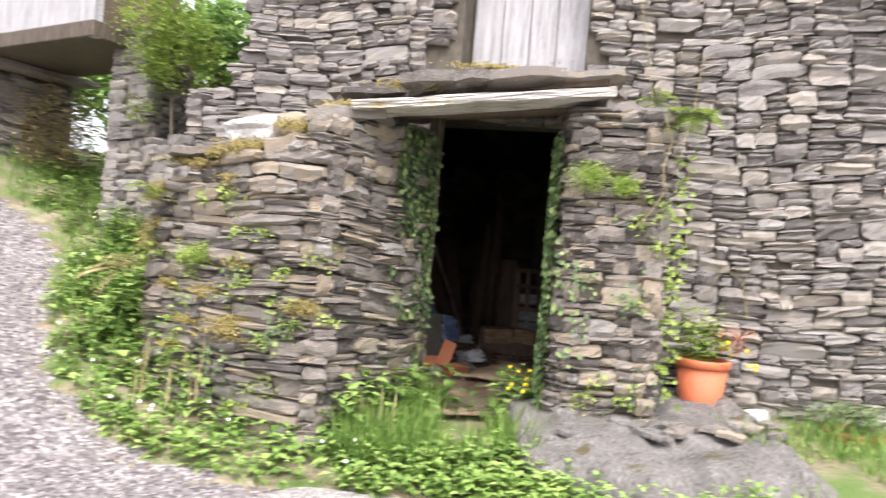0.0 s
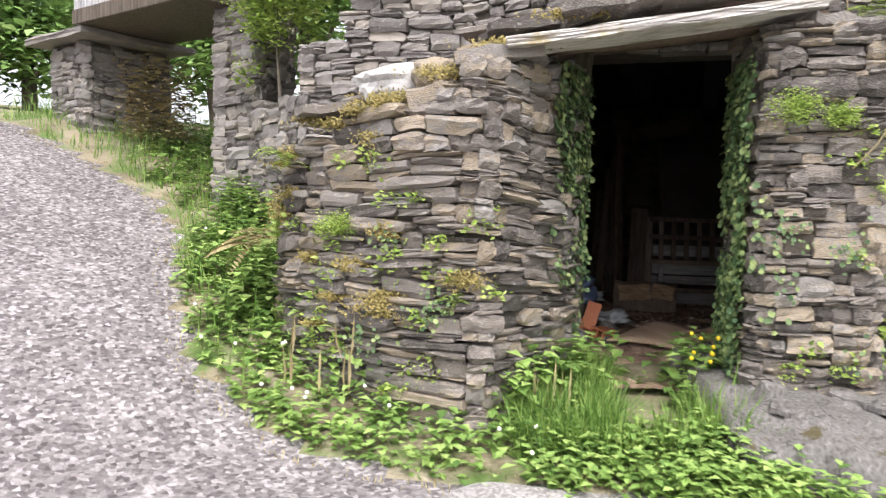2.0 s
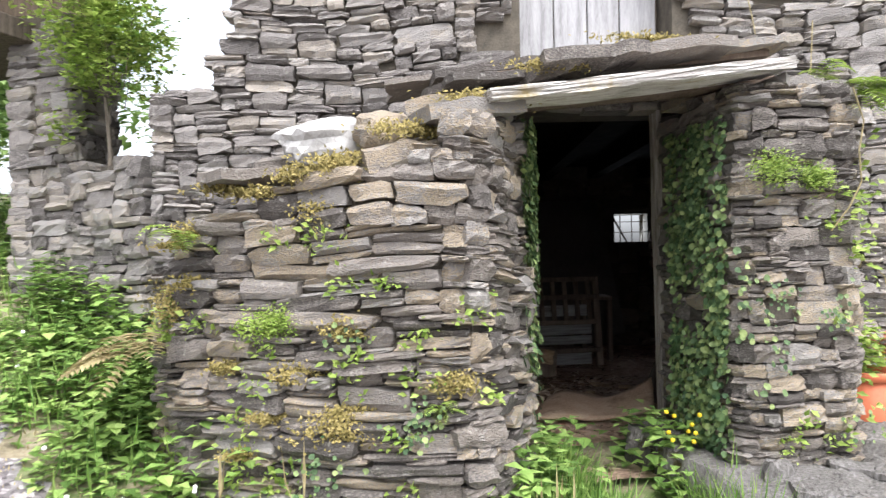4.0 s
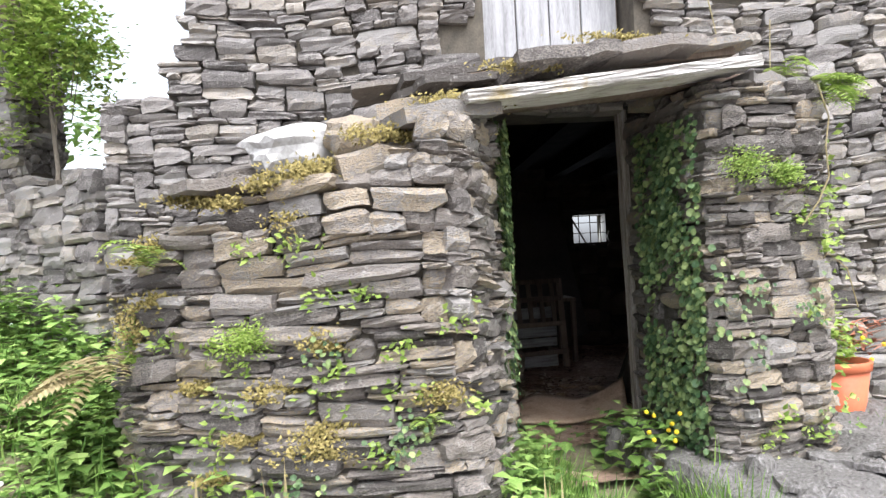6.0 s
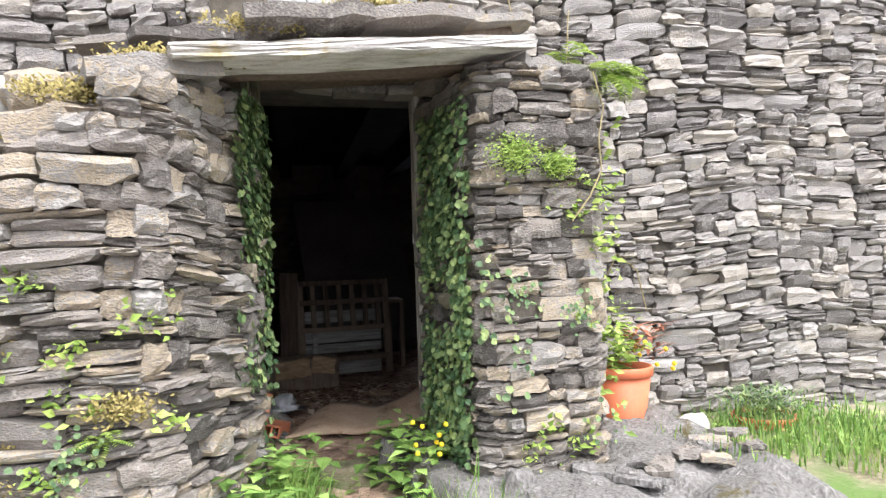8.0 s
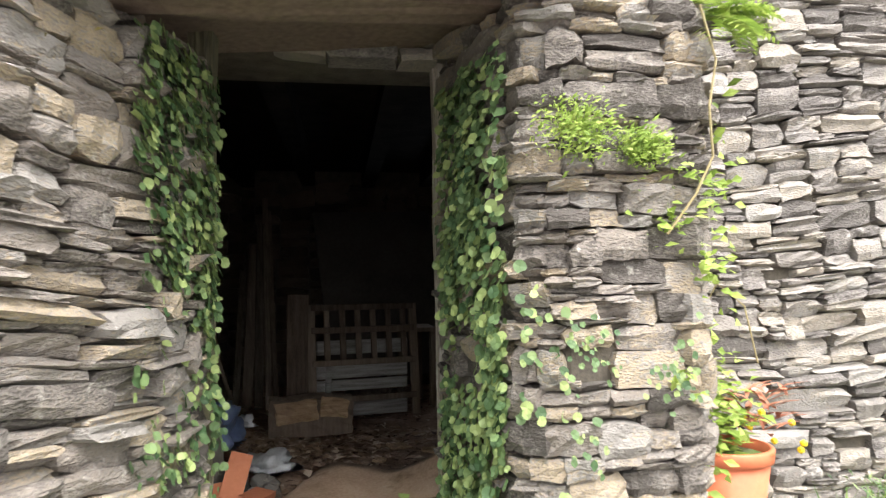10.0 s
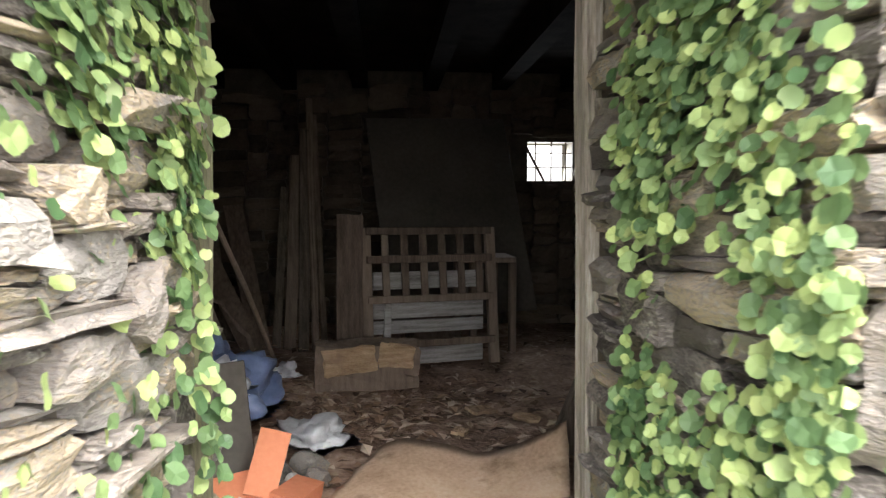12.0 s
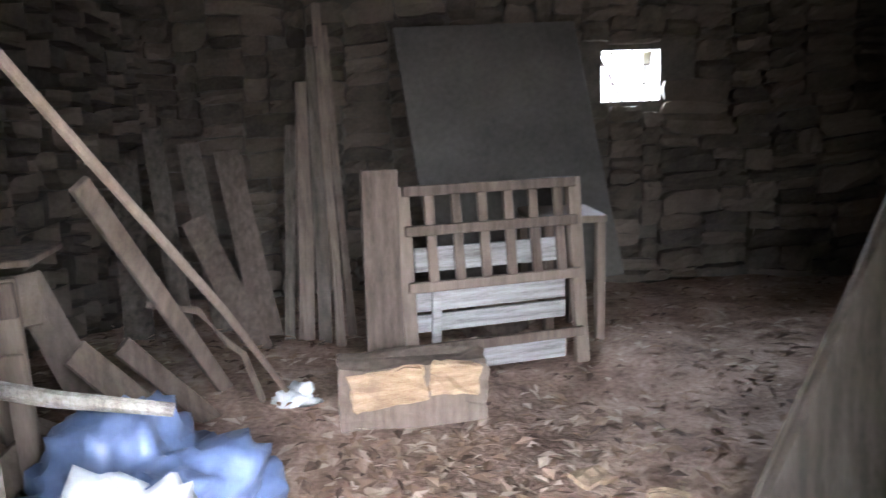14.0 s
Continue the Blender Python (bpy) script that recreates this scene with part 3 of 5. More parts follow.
for k, (x, y, sx) in enumerate([(1.12, 4.62, 0.42), (0.98, 4.85, 0.42), (1.15, 5.05, 0.5)]):
    slab("cap_stone", (sx, 0.6, 0.07), pose(x, y, 2.31 + 0.01 * k, 0, 2, 10 * k), stone_obj, pillar, "flat slate cap stone", k * 7.7)

# ---------- lintel and slab canopy ----------
lintel = thing("door_lintel", "pale weathered timber lintel spanning the stone doorway", "lintel", kind="structure")
part("beam", board((-0.62, 4.34, 2.16), (0.96, 4.40, 2.395), 0.30, 0.055, (0, 0, -1), cuts=9, rough=0.009, bevel=0), wood_lintel, lintel)
part("beam", board((-0.55, 4.62, 2.2), (1.1, 4.70, 2.40), 0.22, 0.05, (0, 0, -1), cuts=5, rough=0.008, bevel=0), wood_old, lintel)
for k, (x, y, z, sx, sy, sz, rz) in enumerate([(-0.08, 4.5, 2.36, 0.52, 0.5, 0.08, 4), (0.42, 4.52, 2.425, 0.55, 0.5, 0.075, -6), (0.85, 4.6, 2.48, 0.42, 0.5, 0.05, 5), (-0.55, 4.7, 2.3, 0.45, 0.4, 0.05, 12),
                                               (-0.35, 5.15, 2.44, 0.6, 0.5, 0.06, -10), (0.25, 5.1, 2.50, 0.7, 0.7, 0.06, -14), (0.85, 5.0, 2.54, 0.6, 0.6, 0.06, -14), (-0.72, 5.25, 2.42, 0.4, 0.3, 0.04, -14)]):
    ob = slab("canopy_slab", (sx, sy, sz), pose(x, y, z + 0.02, -4, -8, rz), stone_obj, None, "", 2.3 * k + 1)
    tagged(ob, "rough slate slab roofing the door passage", "slate slab", "slabs over the doorway")
bm = bmesh.new()
add_box(bm, (1.5, 0.95, 0.05), pose(0.27, 5.0, 2.42, 0, -6, -8), 3, 0.01)
part("soffit_boards", bm, wood_old, lintel)

# door posts
post_moss = mat("mossy_post_wood", [(0.05, 0.045, 0.03), (0.12, 0.11, 0.07), (0.17, 0.17, 0.09)], 6, 50, 0.9, 0.8, stretch=(6, 6, 0.5))
for k, (x, y) in enumerate(((-0.13, 5.3), (0.93, 5.48))):
    name = "door_post"
    bm = bmesh.new()
    add_box(bm, (0.09 - 0.03 * k, 0.10, 2.2), pose(x - 0.015 * k, y, 1.3, 0, -1.0 if k else 0.3, -14), 5, 0.006)
    tagged(part(name, bm, wood_post if k else post_moss), "grey worm-eaten timber post of the door frame", "door post", "door frame posts")

# ledge of bedrock under the pillar: a broken upright front, then a worn top
vs, fs = [], []
nx = 70
def ledge_foot(x):
    k = min(1, max(0, (x - 0.55) / 0.7))
    return 0.09 + 0.30 * k * k * (3 - 2 * k)


rise = [(-0.09, 0.0), (-0.075, 0.22), (-0.06, 0.45), (-0.045, 0.66), (-0.03, 0.84), (0.0, 0.95), (0.035, 1.0)] + [(0.07 + 0.075 * i, 1.0 + 0.008 * i) for i in range(19)]
for dy, up_k in rise:
    for i in range(nx + 1):
        x = 0.47 + 1.95 * i / nx
        front_y = 3.80 - 0.05 * (x - 0.5) - (0 if dy > 0.03 else (0.035 - dy) / 0.125 * (ledge_foot(x) - 0.09))
        q = Vector((x, front_y + dy, up_k * 0.3))
        ends = min(1, i / 2.0) * min(1, max(0, (nx - i) / 16))
        crack = 0.05 if abs(x - 1.33 - 0.1 * up_k) < 0.025 or abs(x - 2.05 + 0.2 * up_k) < 0.025 else 0.0
        y = front_y + dy + 0.10 * noise.noise(q * 2.6) + 0.03 * noise.noise(q * 9) + crack
        base = lowland(x, y) - 0.08
        vs.append((x + 0.02 * noise.noise(q * 6), y, base + ends * up_k * 0.34 + (0.06 * noise.noise(q * 2.7) + 0.05 * noise.noise(Vector((q.x * 5, q.y * 14, 3))) + 0.02 * noise.noise(q * 16) - 0.5 * crack) * min(1, up_k * 1.5)))
for j in range(len(rise) - 1):
    for i in range(nx):
        b = j * (nx + 1) + i
        fs.append((b, b + 1, b + nx + 2, b + nx + 1))
tagged(raw("bedrock_ledge", vs, fs, rock_mat, None, True), "pale worn bedrock ledge with a broken front under the pillar", "rock", kind="structure")

# pale grooved concrete patch with a rounded end at the lane's edge
vs, fs = [], []
for j in range(61):
    for i in range(41):
        x = -0.97 + 2.3 * i / 40
        a = min(1.0, (x + 0.98) / 0.40)
        top = 2.75 + 0.98 * math.sqrt(max(0.0, 1 - (1 - a) ** 2)) - 0.33 * max(0, x) ** 2
        y = 1.9 + (top + 0.03 * math.sin(7 * x) - 1.9) * j / 60
        vs.append((x, y, lowland(x, y) + 0.022 + (0.007 if j % 2 else 0.0) + 0.008 * noise.noise(Vector((x * 5, y * 5, 0)))))
for j in range(60):
    for i in range(40):
        fs.append((j * 41 + i, j * 41 + i + 1, (j + 1) * 41 + i + 1, (j + 1) * 41 + i))
tagged(raw("concrete_apron", vs, fs, concrete_mat, None, True), "pale grooved concrete patch beside the lane", "pavement", kind="structure")

# ---------- plants ----------


def leafset(name, items, material, parent=None, kind="stuff"):
    """Many folded leaves in one mesh: (place, direction, length, width, up-tilt, facing)."""
    vs, fs = [], []
    for p, d, ln, wd, nrm in items:
        d = d.normalized()
        s = d.cross(nrm)
        s = s.normalized() if s.length > 1e-4 else d.orthogonal().normalized()
        n = s.cross(d)
        b = len(vs)
        vs += [p, p + d * ln * 0.45 + s * wd * 0.5 + n * wd * 0.12, p + d * ln * 0.5 - n * wd * 0.03, p + d * ln * 0.45 - s * wd * 0.5 + n * wd * 0.12, p + d * ln - n * ln * 0.12]
        fs += [(b, b + 1, b + 2), (b, b + 2, b + 3), (b + 1, b + 4, b + 2), (b + 2, b + 4, b + 3)]
    ob = raw(name, vs, fs, material, parent)
    if kind:
        ob["kind"] = kind
    return ob


def rdir(up=0.3):
    a = U(0, 6.2832)
    return Vector((math.cos(a), math.sin(a), up))


def blades(spots, h0, h1, w, lean=0.35):
    items = []
    for x, y, z in spots:
        d = rdir(0)
        ln = U(h0, h1)
        k = U(0.1, lean)
        base = Vector((x, y, z - 0.02))
        items.append((base, (d * k + Vector((0, 0, 1))), ln * 0.6, w, d))
        items.append((base + (d * k + Vector((0, 0, 1))).normalized() * ln * 0.38, (d * k * 3 + Vector((0, 0, 1))), ln * 0.62, w * 0.8, d))
    return items


def inside_wing(x, y):
    best = min((Vector((x, y)) - WPLACE(WLEN * i / 60)[0]).length for i in range(61))
    p, a = min(((WPLACE(WLEN * i / 60)) for i in range(61)), key=lambda q: (q[0] - Vector((x, y))).length)
    out = Vector((math.sin(a), -math.cos(a))).dot(Vector((x, y)) - p)
    return out < 0.03, best


def bank_spots(n, test):
    out = []
    while len(out) < n:
        x, y = U(-6.5, 3.4), U(3.2, 9.5)
        if test(x, y):
            out.append((x, y, ground_z(x, y)))
    return out


def verge(x, y):
    d = edge_dist(x, y)
    if d < 0.02 or y > 5.4 - 0.25 * x and x > -2.35:
        return False
    if x > 0.62 and x < 2.4 and y > 3.80 - ledge_foot(x):
        return False
    if 0.2 < x < 0.62 and y > 4.4:
        return False
    if -2.3 < x < 0 and y > 4.1 and inside_wing(x, y)[0]:
        return False
    return True


def leafy(spots, h, ln, per=7):
    items = []
    for x, y, z in spots:
        hh = h * U(0.5, 1.15)
        for k in range(per):
            d = rdir(U(-0.25, 0.4))
            p = Vector((x + U(-0.05, 0.05), y + U(-0.05, 0.05), z + hh * (k + 0.6) / per))
            l2 = ln * U(0.6, 1.2)
            items.append((p, d, l2, l2 * U(0.55, 0.8), Vector((0, 0, 1)) + d * 0.2))
    return items


near_bank = bank_spots(560, lambda x, y: verge(x, y) and -3.2 < x < -0.3 and edge_dist(x, y) < 1.1)
low = leafy([s for s in near_bank if edge_dist(s[0], s[1]) < 0.45], 0.16, 0.075, 7) + leafy([s for s in near_bank if edge_dist(s[0], s[1]) >= 0.45], 0.42, 0.10, 9)
low += leafy(bank_spots(330, lambda x, y: verge(x, y) and -0.4 < x < 0.75 and edge_dist(x, y) < 0.55), 0.16, 0.065, 7)
low += leafy(bank_spots(260, lambda x, y: verge(x, y) and 0.3 < x < 2.6 and edge_dist(x, y) < 0.4), 0.17 , 0.06, 7)
tagged(leafset("nettle_bank", low, leaf_mat), "lush bank of bright green nettles and bramble beside the lane", "weeds")
up = leafy(bank_spots(420, lambda x, y: verge(x, y) and -4.6 < x < -2.0 and edge_dist(x, y) > 0.15 and y > 4.6), 0.26, 0.11, 8)
tagged(leafset("bramble_thicket", up, leaf_mat), "taller dark green bramble thicket on the bank", "weeds")
gr = blades(bank_spots(1500, lambda x, y: verge(x, y) and -0.5 < x < 0.75 and y > 3.9 and y < 5.2 and not (0.05 < x < 0.4 and y > 4.1)), 0.12, 0.32, 0.010)
gr += blades(bank_spots(1000, lambda x, y: verge(x, y) and -0.5 < x < 0.78 and 3.9 < y < 5.0 and not (0.02 < x < 0.42)), 0.14, 0.42, 0.010, 0.7)
gr += blades(bank_spots(1300, lambda x, y: verge(x, y) and x < -1.9), 0.12, 0.40, 0.012)
gr += blades(bank_spots(900, lambda x, y: verge(x, y) and x < -3.2 and edge_dist(x, y) < 1.5), 0.06, 0.2, 0.012)
gr += blades(bank_spots(1100, lambda x, y: verge(x, y) and x > 1.7 and y > 3.3), 0.06, 0.22, 0.010)
gr += blades([(U(1.75, 3.0), U(3.75, 4.6), 0.40) for _ in range(500)], 0.05, 0.16, 0.010)
tagged(leafset("grass", gr, grass_mat), "fresh green grass tufts on the verge and in the doorway", "grass")
dr = blades(bank_spots(1800, lambda x, y: abs(edge_dist(x, y)) < 0.16 and -6 < x < 2.5), 0.02, 0.06, 0.010)
tagged(leafset("dry_grass_fringe", dr, dry_mat), "straw-coloured dry grass along the lane edge", "grass")
st = [(U(-0.42, -0.2), U(4.25, 4.5), 0.05) for _ in range(14)] + [(U(-2.0, -1.2), U(4.2, 4.4), 0.25) for _ in range(5)]
tagged(leafset("yellow_stalks", blades(st, 0.25, 0.5, 0.02, 0.12), dry_mat), "tall yellowish flower stalks of wall plants", "weeds")
# small white flowers
bm = bmesh.new()
for x, y, z in rng.sample(near_bank, 26):
    bmesh.ops.create_icosphere(bm, subdivisions=1, radius=0.012, matrix=Matrix.Translation((x, y, z + U(0.14, 0.22))))
tagged(part("white_flowers", bm, flower_w), "scattered small white flowers among the nettles", "flowers", kind="stuff")


# ivy with round leaves on both jambs
def round_leaf():
    bm = bmesh.new()
    c = bm.verts.new((0, 0, 0))
    rim = [bm.verts.new((0.5 * math.cos(a) * (0.7 if k == 0 else 1), 0.5 * math.sin(a), 0.07 + 0.05 * math.sin(3 * a))) for k, a in enumerate([6.2832 * i / 10 for i in range(10)])]
    for k in range(10):
        bm.faces.new((c, rim[k], rim[(k + 1) % 10]))
    me = bpy.data.meshes.new("leaf")
    bm.to_mesh(me)
    bm.free()
    me.materials.append(ivy_obj)
    me.shade_smooth()
    return me


LEAF = round_leaf()
leaf_v = np.array([v.co[:] for v in LEAF.vertices])
leaf_f = [tuple(p.vertices) for p in LEAF.polygons]


def ivy(name, spots, label, s0=0.022, s1=0.045, single=300):
    """A creeper of round leaves; spots: places on the wall with the way out of it."""
    root = thing(name, label, "ivy")
    vs, fs = [], []
    for i, (p, out) in enumerate(spots):
        s = U(s0, s1)
        q = Vector(out).normalized() * U(0.6, 1.4) + Vector((U(-0.5, 0.5), U(-0.5, 0.5), U(0.0, 0.7)))
        m = Matrix.Translation(Vector(p) + Vector(out) * U(0.01, 0.07)) @ q.to_track_quat("Z", "Y").to_matrix().to_4x4() @ Matrix.Rotation(U(0, 6.28), 4, "Z") @ Matrix.Scale(s, 4)
        if i < single:
            ob = new("leaf", LEAF)
            ob.matrix_basis = m
            ob.parent = root
        else:
            mm = np.array(m)
            b = len(vs)
            vs.extend(leaf_v @ mm[:3, :3].T + mm[:3, 3])
            fs.extend([tuple(b + j for j in f) for f in leaf_f])
    if vs:
        raw("leaves", vs, fs, ivy_far, root)["kind"] = "stuff"
    return root


def patch(a, b, z0, z1, n, out, dens=lambda t, z: 1):
    a, b = Vector((*a, 0)), Vector((*b, 0))
    res = []
    while len(res) < n:
        t, z = U(0, 1), U(z0, z1)
        if U(0, 1) < dens(t, z):
            p = a.lerp(b, t)
            res.append(((p.x, p.y, z), out))
    return res


def dens_r(t, z):
    v = 0.5 + noise.noise(Vector((t * 3, z * 2.2, 1)))
    return max(0.0, v) * (1.2 if z > 0.9 else 0.7)


right_ivy = patch((0.72, 4.45), (0.80, 5.1), 0.35, 2.15, 2500, (-1, -0.15, 0), dens_r) + patch((0.72, 4.42), (0.98, 4.30), 0.7, 1.5, 40, (-0.2, -1, 0), lambda t, z: (1 - t) ** 4 * (1 if 1.0 < z < 1.35 else 0.3))
rng.shuffle(right_ivy)
ivy("ivy_creeper", right_ivy, "thick glossy round-leaved ivy covering the pillar's jamb")
left_ivy = patch((-0.36, 4.6), (-0.14, 5.12), 0.85, 2.15, 1500, (1, -0.3, 0), lambda t, z: max(0.0, 0.45 + noise.noise(Vector((t * 4, z * 3, 7)))) * (1 if z > 1.05 + 0.9 * abs(t - 0.8) else 0.15)) + patch((-0.2, 4.95), (-0.1, 5.15), 0.3, 1.0, 45, (1, -0.5, 0)) + patch((-0.24, 5.12), (-0.08, 5.22), 0.7, 2.0, 150, (0.5, -1, 0), lambda t, z: max(0.0, 0.4 + noise.noise(Vector((t * 4, z * 4, 3)))))
rng.shuffle(left_ivy)
ivy("ivy_creeper", left_ivy, "hanging clump of round-leaved ivy on the wing wall's jamb", single=220)
# small round-leaved pennywort and moss on the stones
pw = []
for (x, y, z), n, r in (((0.86, 4.29, 1.22), 40, 0.08), ((1.14, 4.24, 1.14), 40, 0.09), ((-0.95, 4.22, 0.75), 50, 0.09), ((-1.35, 4.36, 0.55), 40, 0.12), ((-1.25, 4.34, 1.12), 18, 0.08), ((0.86, 4.3, 0.95), 14, 0.06), ((1.3, 4.24, 0.62), 16, 0.12)):
    for _ in range(n):
        pw.append(((x + rng.gauss(0, r * 0.6), y, z + rng.gauss(0, r * 0.6)), (0, -1, 0)))
ivy("pennywort", pw, "small yellow-green pennywort rooted between the stones", 0.012, 0.03, single=0)


def moss(x, y, z, sx, sy, sz, label, seed):
    """A ragged cushion of fine moss shoots on an uneven low pad."""
    items = []
    for _ in range(int(9000 * max(sx, 0.15) * max(sz, sy)) + 250):
        p = Vector((rng.gauss(0, 0.3), rng.gauss(0, 0.3), rng.gauss(0, 0.3)))
        if noise.noise(p * 3 + Vector((seed, 0, 0))) < -0.25:
            continue
        d = Vector((U(-1, 1), U(-1.2, 0.3), U(-0.1, 1)))
        items.append((Vector((x + p.x * sx, y + p.y * sy * 0.5, z + p.z * sz * 0.6)), d, U(0.012, 0.028), 0.011, Vector((0, -1, 0.6))))
    return tagged(leafset("moss_cushion", items, moss_leaf), label, "moss", "moss cushions on the walls")


moss_leaf = mat("moss_shoots", [(0.12, 0.10, 0.03), (0.25, 0.20, 0.065), (0.36, 0.29, 0.11)], 6, 30, rough=0.95, bump=0.0, vary="island", vary_amt=0.6)
for k, a in enumerate([(-0.86, 4.42, 2.04, 0.4, 0.3, 0.12), (-0.62, 4.35, 2.17, 0.3, 0.25, 0.1), (-1.15, 4.44, 1.9, 0.38, 0.24, 0.1), (-1.32, 4.42, 1.66, 0.2, 0.1, 0.2), (-1.7, 4.68, 1.78, 0.3, 0.2, 0.09),
                       (-1.25, 4.34, 0.72, 0.34, 0.09, 0.2), (-1.45, 4.45, 0.95, 0.2, 0.08, 0.14), (-2.0, 4.9, 1.25, 0.25, 0.25, 0.3), (0.3, 4.36, 2.49, 0.5, 0.2, 0.05), (-0.3, 4.34, 2.33, 0.3, 0.15, 0.06)]):
    moss(*a, "ochre dry moss cushion growing over the stones", 3.3 * k)
for k, a in enumerate([(0.86, 4.30, 1.87, 0.22, 0.10, 0.12), (1.06, 4.27, 1.82, 0.13, 0.10, 0.08), (-1.55, 4.5, 1.18, 0.2, 0.1, 0.1)]):
    items = []
    for _ in range(900):
        p = Vector((a[0] + rng.gauss(0, a[3] * 0.3), a[1] + U(-0.06, 0.03), a[2] + rng.gauss(0, a[5] * 0.35)))
        d = Vector((U(-1, 1), -0.8, U(-0.3, 0.9)))
        items.append((p, d, U(0.012, 0.03), 0.009, Vector((0, -1, 0.5))))
    tagged(leafset("stonecrop", items, fern_mat), "feathery light green stonecrop tuft hanging from a stone joint", "plant", "stonecrop tufts")


def fern(at, n, size, out, label, material=fern_mat):
    items = []
    for _ in range(n):
        d = Vector(out) * U(0.3, 1.0) + Vector((U(-0.8, 0.8), U(-0.5, 0.2), U(0.3, 1.0)))
        p = Vector(at)
        ln = size * U(0.6, 1.1)
        for k in range(14):
            d = d + Vector((0, 0, -0.10))
            p = p + d.normalized() * ln / 14
            side = d.cross(Vector((0, 0, 1))).normalized()
            w = ln * 0.28 * math.sin(math.pi * (k + 1.5) / 16)
            for s in (1, -1):
                items.append((p.copy(), side * s + d * 0.4, w, w * 0.35, Vector((0, 0, 1))))
    return tagged(leafset("fern", items, material, None, ""), label, "fern", "ferns on the walls")


fern((1.42, 4.42, 2.26), 12, 0.32, (0.4, -0.5, 0), "bright yellow-green fern arching off the pillar's top corner")
fern((1.25, 4.45, 2.36), 8, 0.22, (0, -0.5, 0), "bright yellow-green fern on the pillar top")
fern((-1.95, 4.75, 1.5), 7, 0.28, (-0.3, -0.5, 0), "light green fern on the wing wall's shoulder")
fern((-2.2, 5.0, 1.0), 9, 0.35, (-0.5, -0.5, 0), "yellowing fern beside the wing wall", dry_mat)
fern((-0.85, 4.22, 0.8), 8, 0.14, (0, -0.6, 0), "small green fern between the wing's stones")

# dry vine stems and trailing plants on the pillar's far side
for k, pts in enumerate([[(1.26, 4.22, 2.27), (1.31, 4.21, 2.1), (1.27, 4.2, 1.95), (1.29, 4.21, 1.8), (1.22, 4.21, 1.68), (1.12, 4.22, 1.56)], [(1.75, 5.05, 2.9), (1.7, 5.02, 2.5), (1.62, 4.98, 2.2), (1.6, 4.95, 1.9)], [(1.28, 5.12, 3.3), (1.36, 5.1, 2.9), (1.42, 5.08, 2.5)], [(1.9, 5.0, 1.2), (1.95, 4.9, 1.4), (2.1, 4.9, 1.3), (2.15, 4.88, 1.05)]]):
    tagged(part("dry_vine", tube(pts, [0.004] * len(pts), 5), dry_mat), "thin pale dry vine stem clinging to the stones", "vine", "dry vine stems")
items = []
for _ in range(260):
    z = U(0.5, 2.1)
    items.append((Vector((1.45 + U(-0.04, 0.07), 4.4 + U(-0.1, 0.3), z)), rdir(-0.2), U(0.03, 0.07), 0.03, Vector((0, -1, 0.3))))
tagged(leafset("trailing_creeper", items, fern_mat), "yellow-green creeper trailing down behind the pillar", "creeper")


# flower pot
def pot(at, r, h, label):
    root = thing("flower_pot", label, "flower pot", "pots by the wall", at=at)
    x, y, z = 0, 0, 0
    part("body", lathe([(0.0, 0.0), (r * 0.70, 0.0), (r * 0.72, 0.01), (r * 0.93, h * 0.84), (r * 0.87, h * 0.84), (r * 0.68, 0.03)], at=(x, y, z)), terra_mat, root, "", True)
    part("rim", lathe([(r * 0.94, h * 0.84), (r, h * 0.85), (r * 1.02, h * 0.98), (r * 0.99, h), (r * 0.92, h), (r * 0.89, h * 0.86)], at=(x, y, z)), terra_mat, root, "", True)
    part("soil", lathe([(0.0, h * 0.9), (r * 0.88, h * 0.89)], at=(x, y, z)), soil_mat, root)
    return root


POT = (1.80, 4.72, 0.42)
pot(POT, 0.178, 0.35, "round terracotta-orange flower pot on the stone ledge")
items = leafy([(POT[0] + U(-0.15, 0.12), POT[1] + U(-0.1, 0.12), POT[2] + 0.3) for _ in range(34)], 0.38, 0.07, 9)
tagged(leafset("potted_plant", items, fern_mat), "straggly yellow-green plant growing in the orange pot", "plant")
items = [(Vector((POT[0] + 0.18 + U(-0.08, 0.12), POT[1] + U(-0.05, 0.1), POT[2] + 0.42 + U(-0.08, 0.12))), rdir(0.5), U(0.08, 0.16), 0.03, Vector((0, 0, 1))) for _ in range(60)]
tagged(leafset("red_succulent", items, red_leaf), "reddish spiky succulent leaning out of the pot", "plant")
bm = bmesh.new()
for _ in range(10):
    bmesh.ops.create_icosphere(bm, subdivisions=1, radius=0.016, matrix=Matrix.Translation((POT[0] + 0.22 + U(-0.15, 0.15), POT[1] + U(-0.12, 0.1), POT[2] + U(0.15, 0.5))))
tagged(part("yellow_flowers", bm, flower_y), "small yellow flowers beside the pot", "flowers", kind="stuff")
pot((2.75, 4.55, 0.24), 0.19, 0.17, "low terracotta bowl planted with heather")
tagged(leafset("heather", [(Vector((2.75 + rng.gauss(0, 0.13), 4.55 + rng.gauss(0, 0.1), 0.42 + U(-0.02, 0.14))), rdir(0.7), 0.05, 0.012, Vector((0, 0, 1))) for _ in range(900)], ivy_far), "dark green heather mound in a low bowl", "plant")
pot((3.25, 4.45, 0.2), 0.15, 0.13, "low terracotta bowl half hidden in weeds")
tagged(leafset("weeds_by_wall", leafy([(U(2.0, 3.9), U(3.9, 4.5), 0.2) for _ in range(150)], 0.2, 0.07, 7), leaf_mat), "green weeds growing along the barn wall", "weeds")
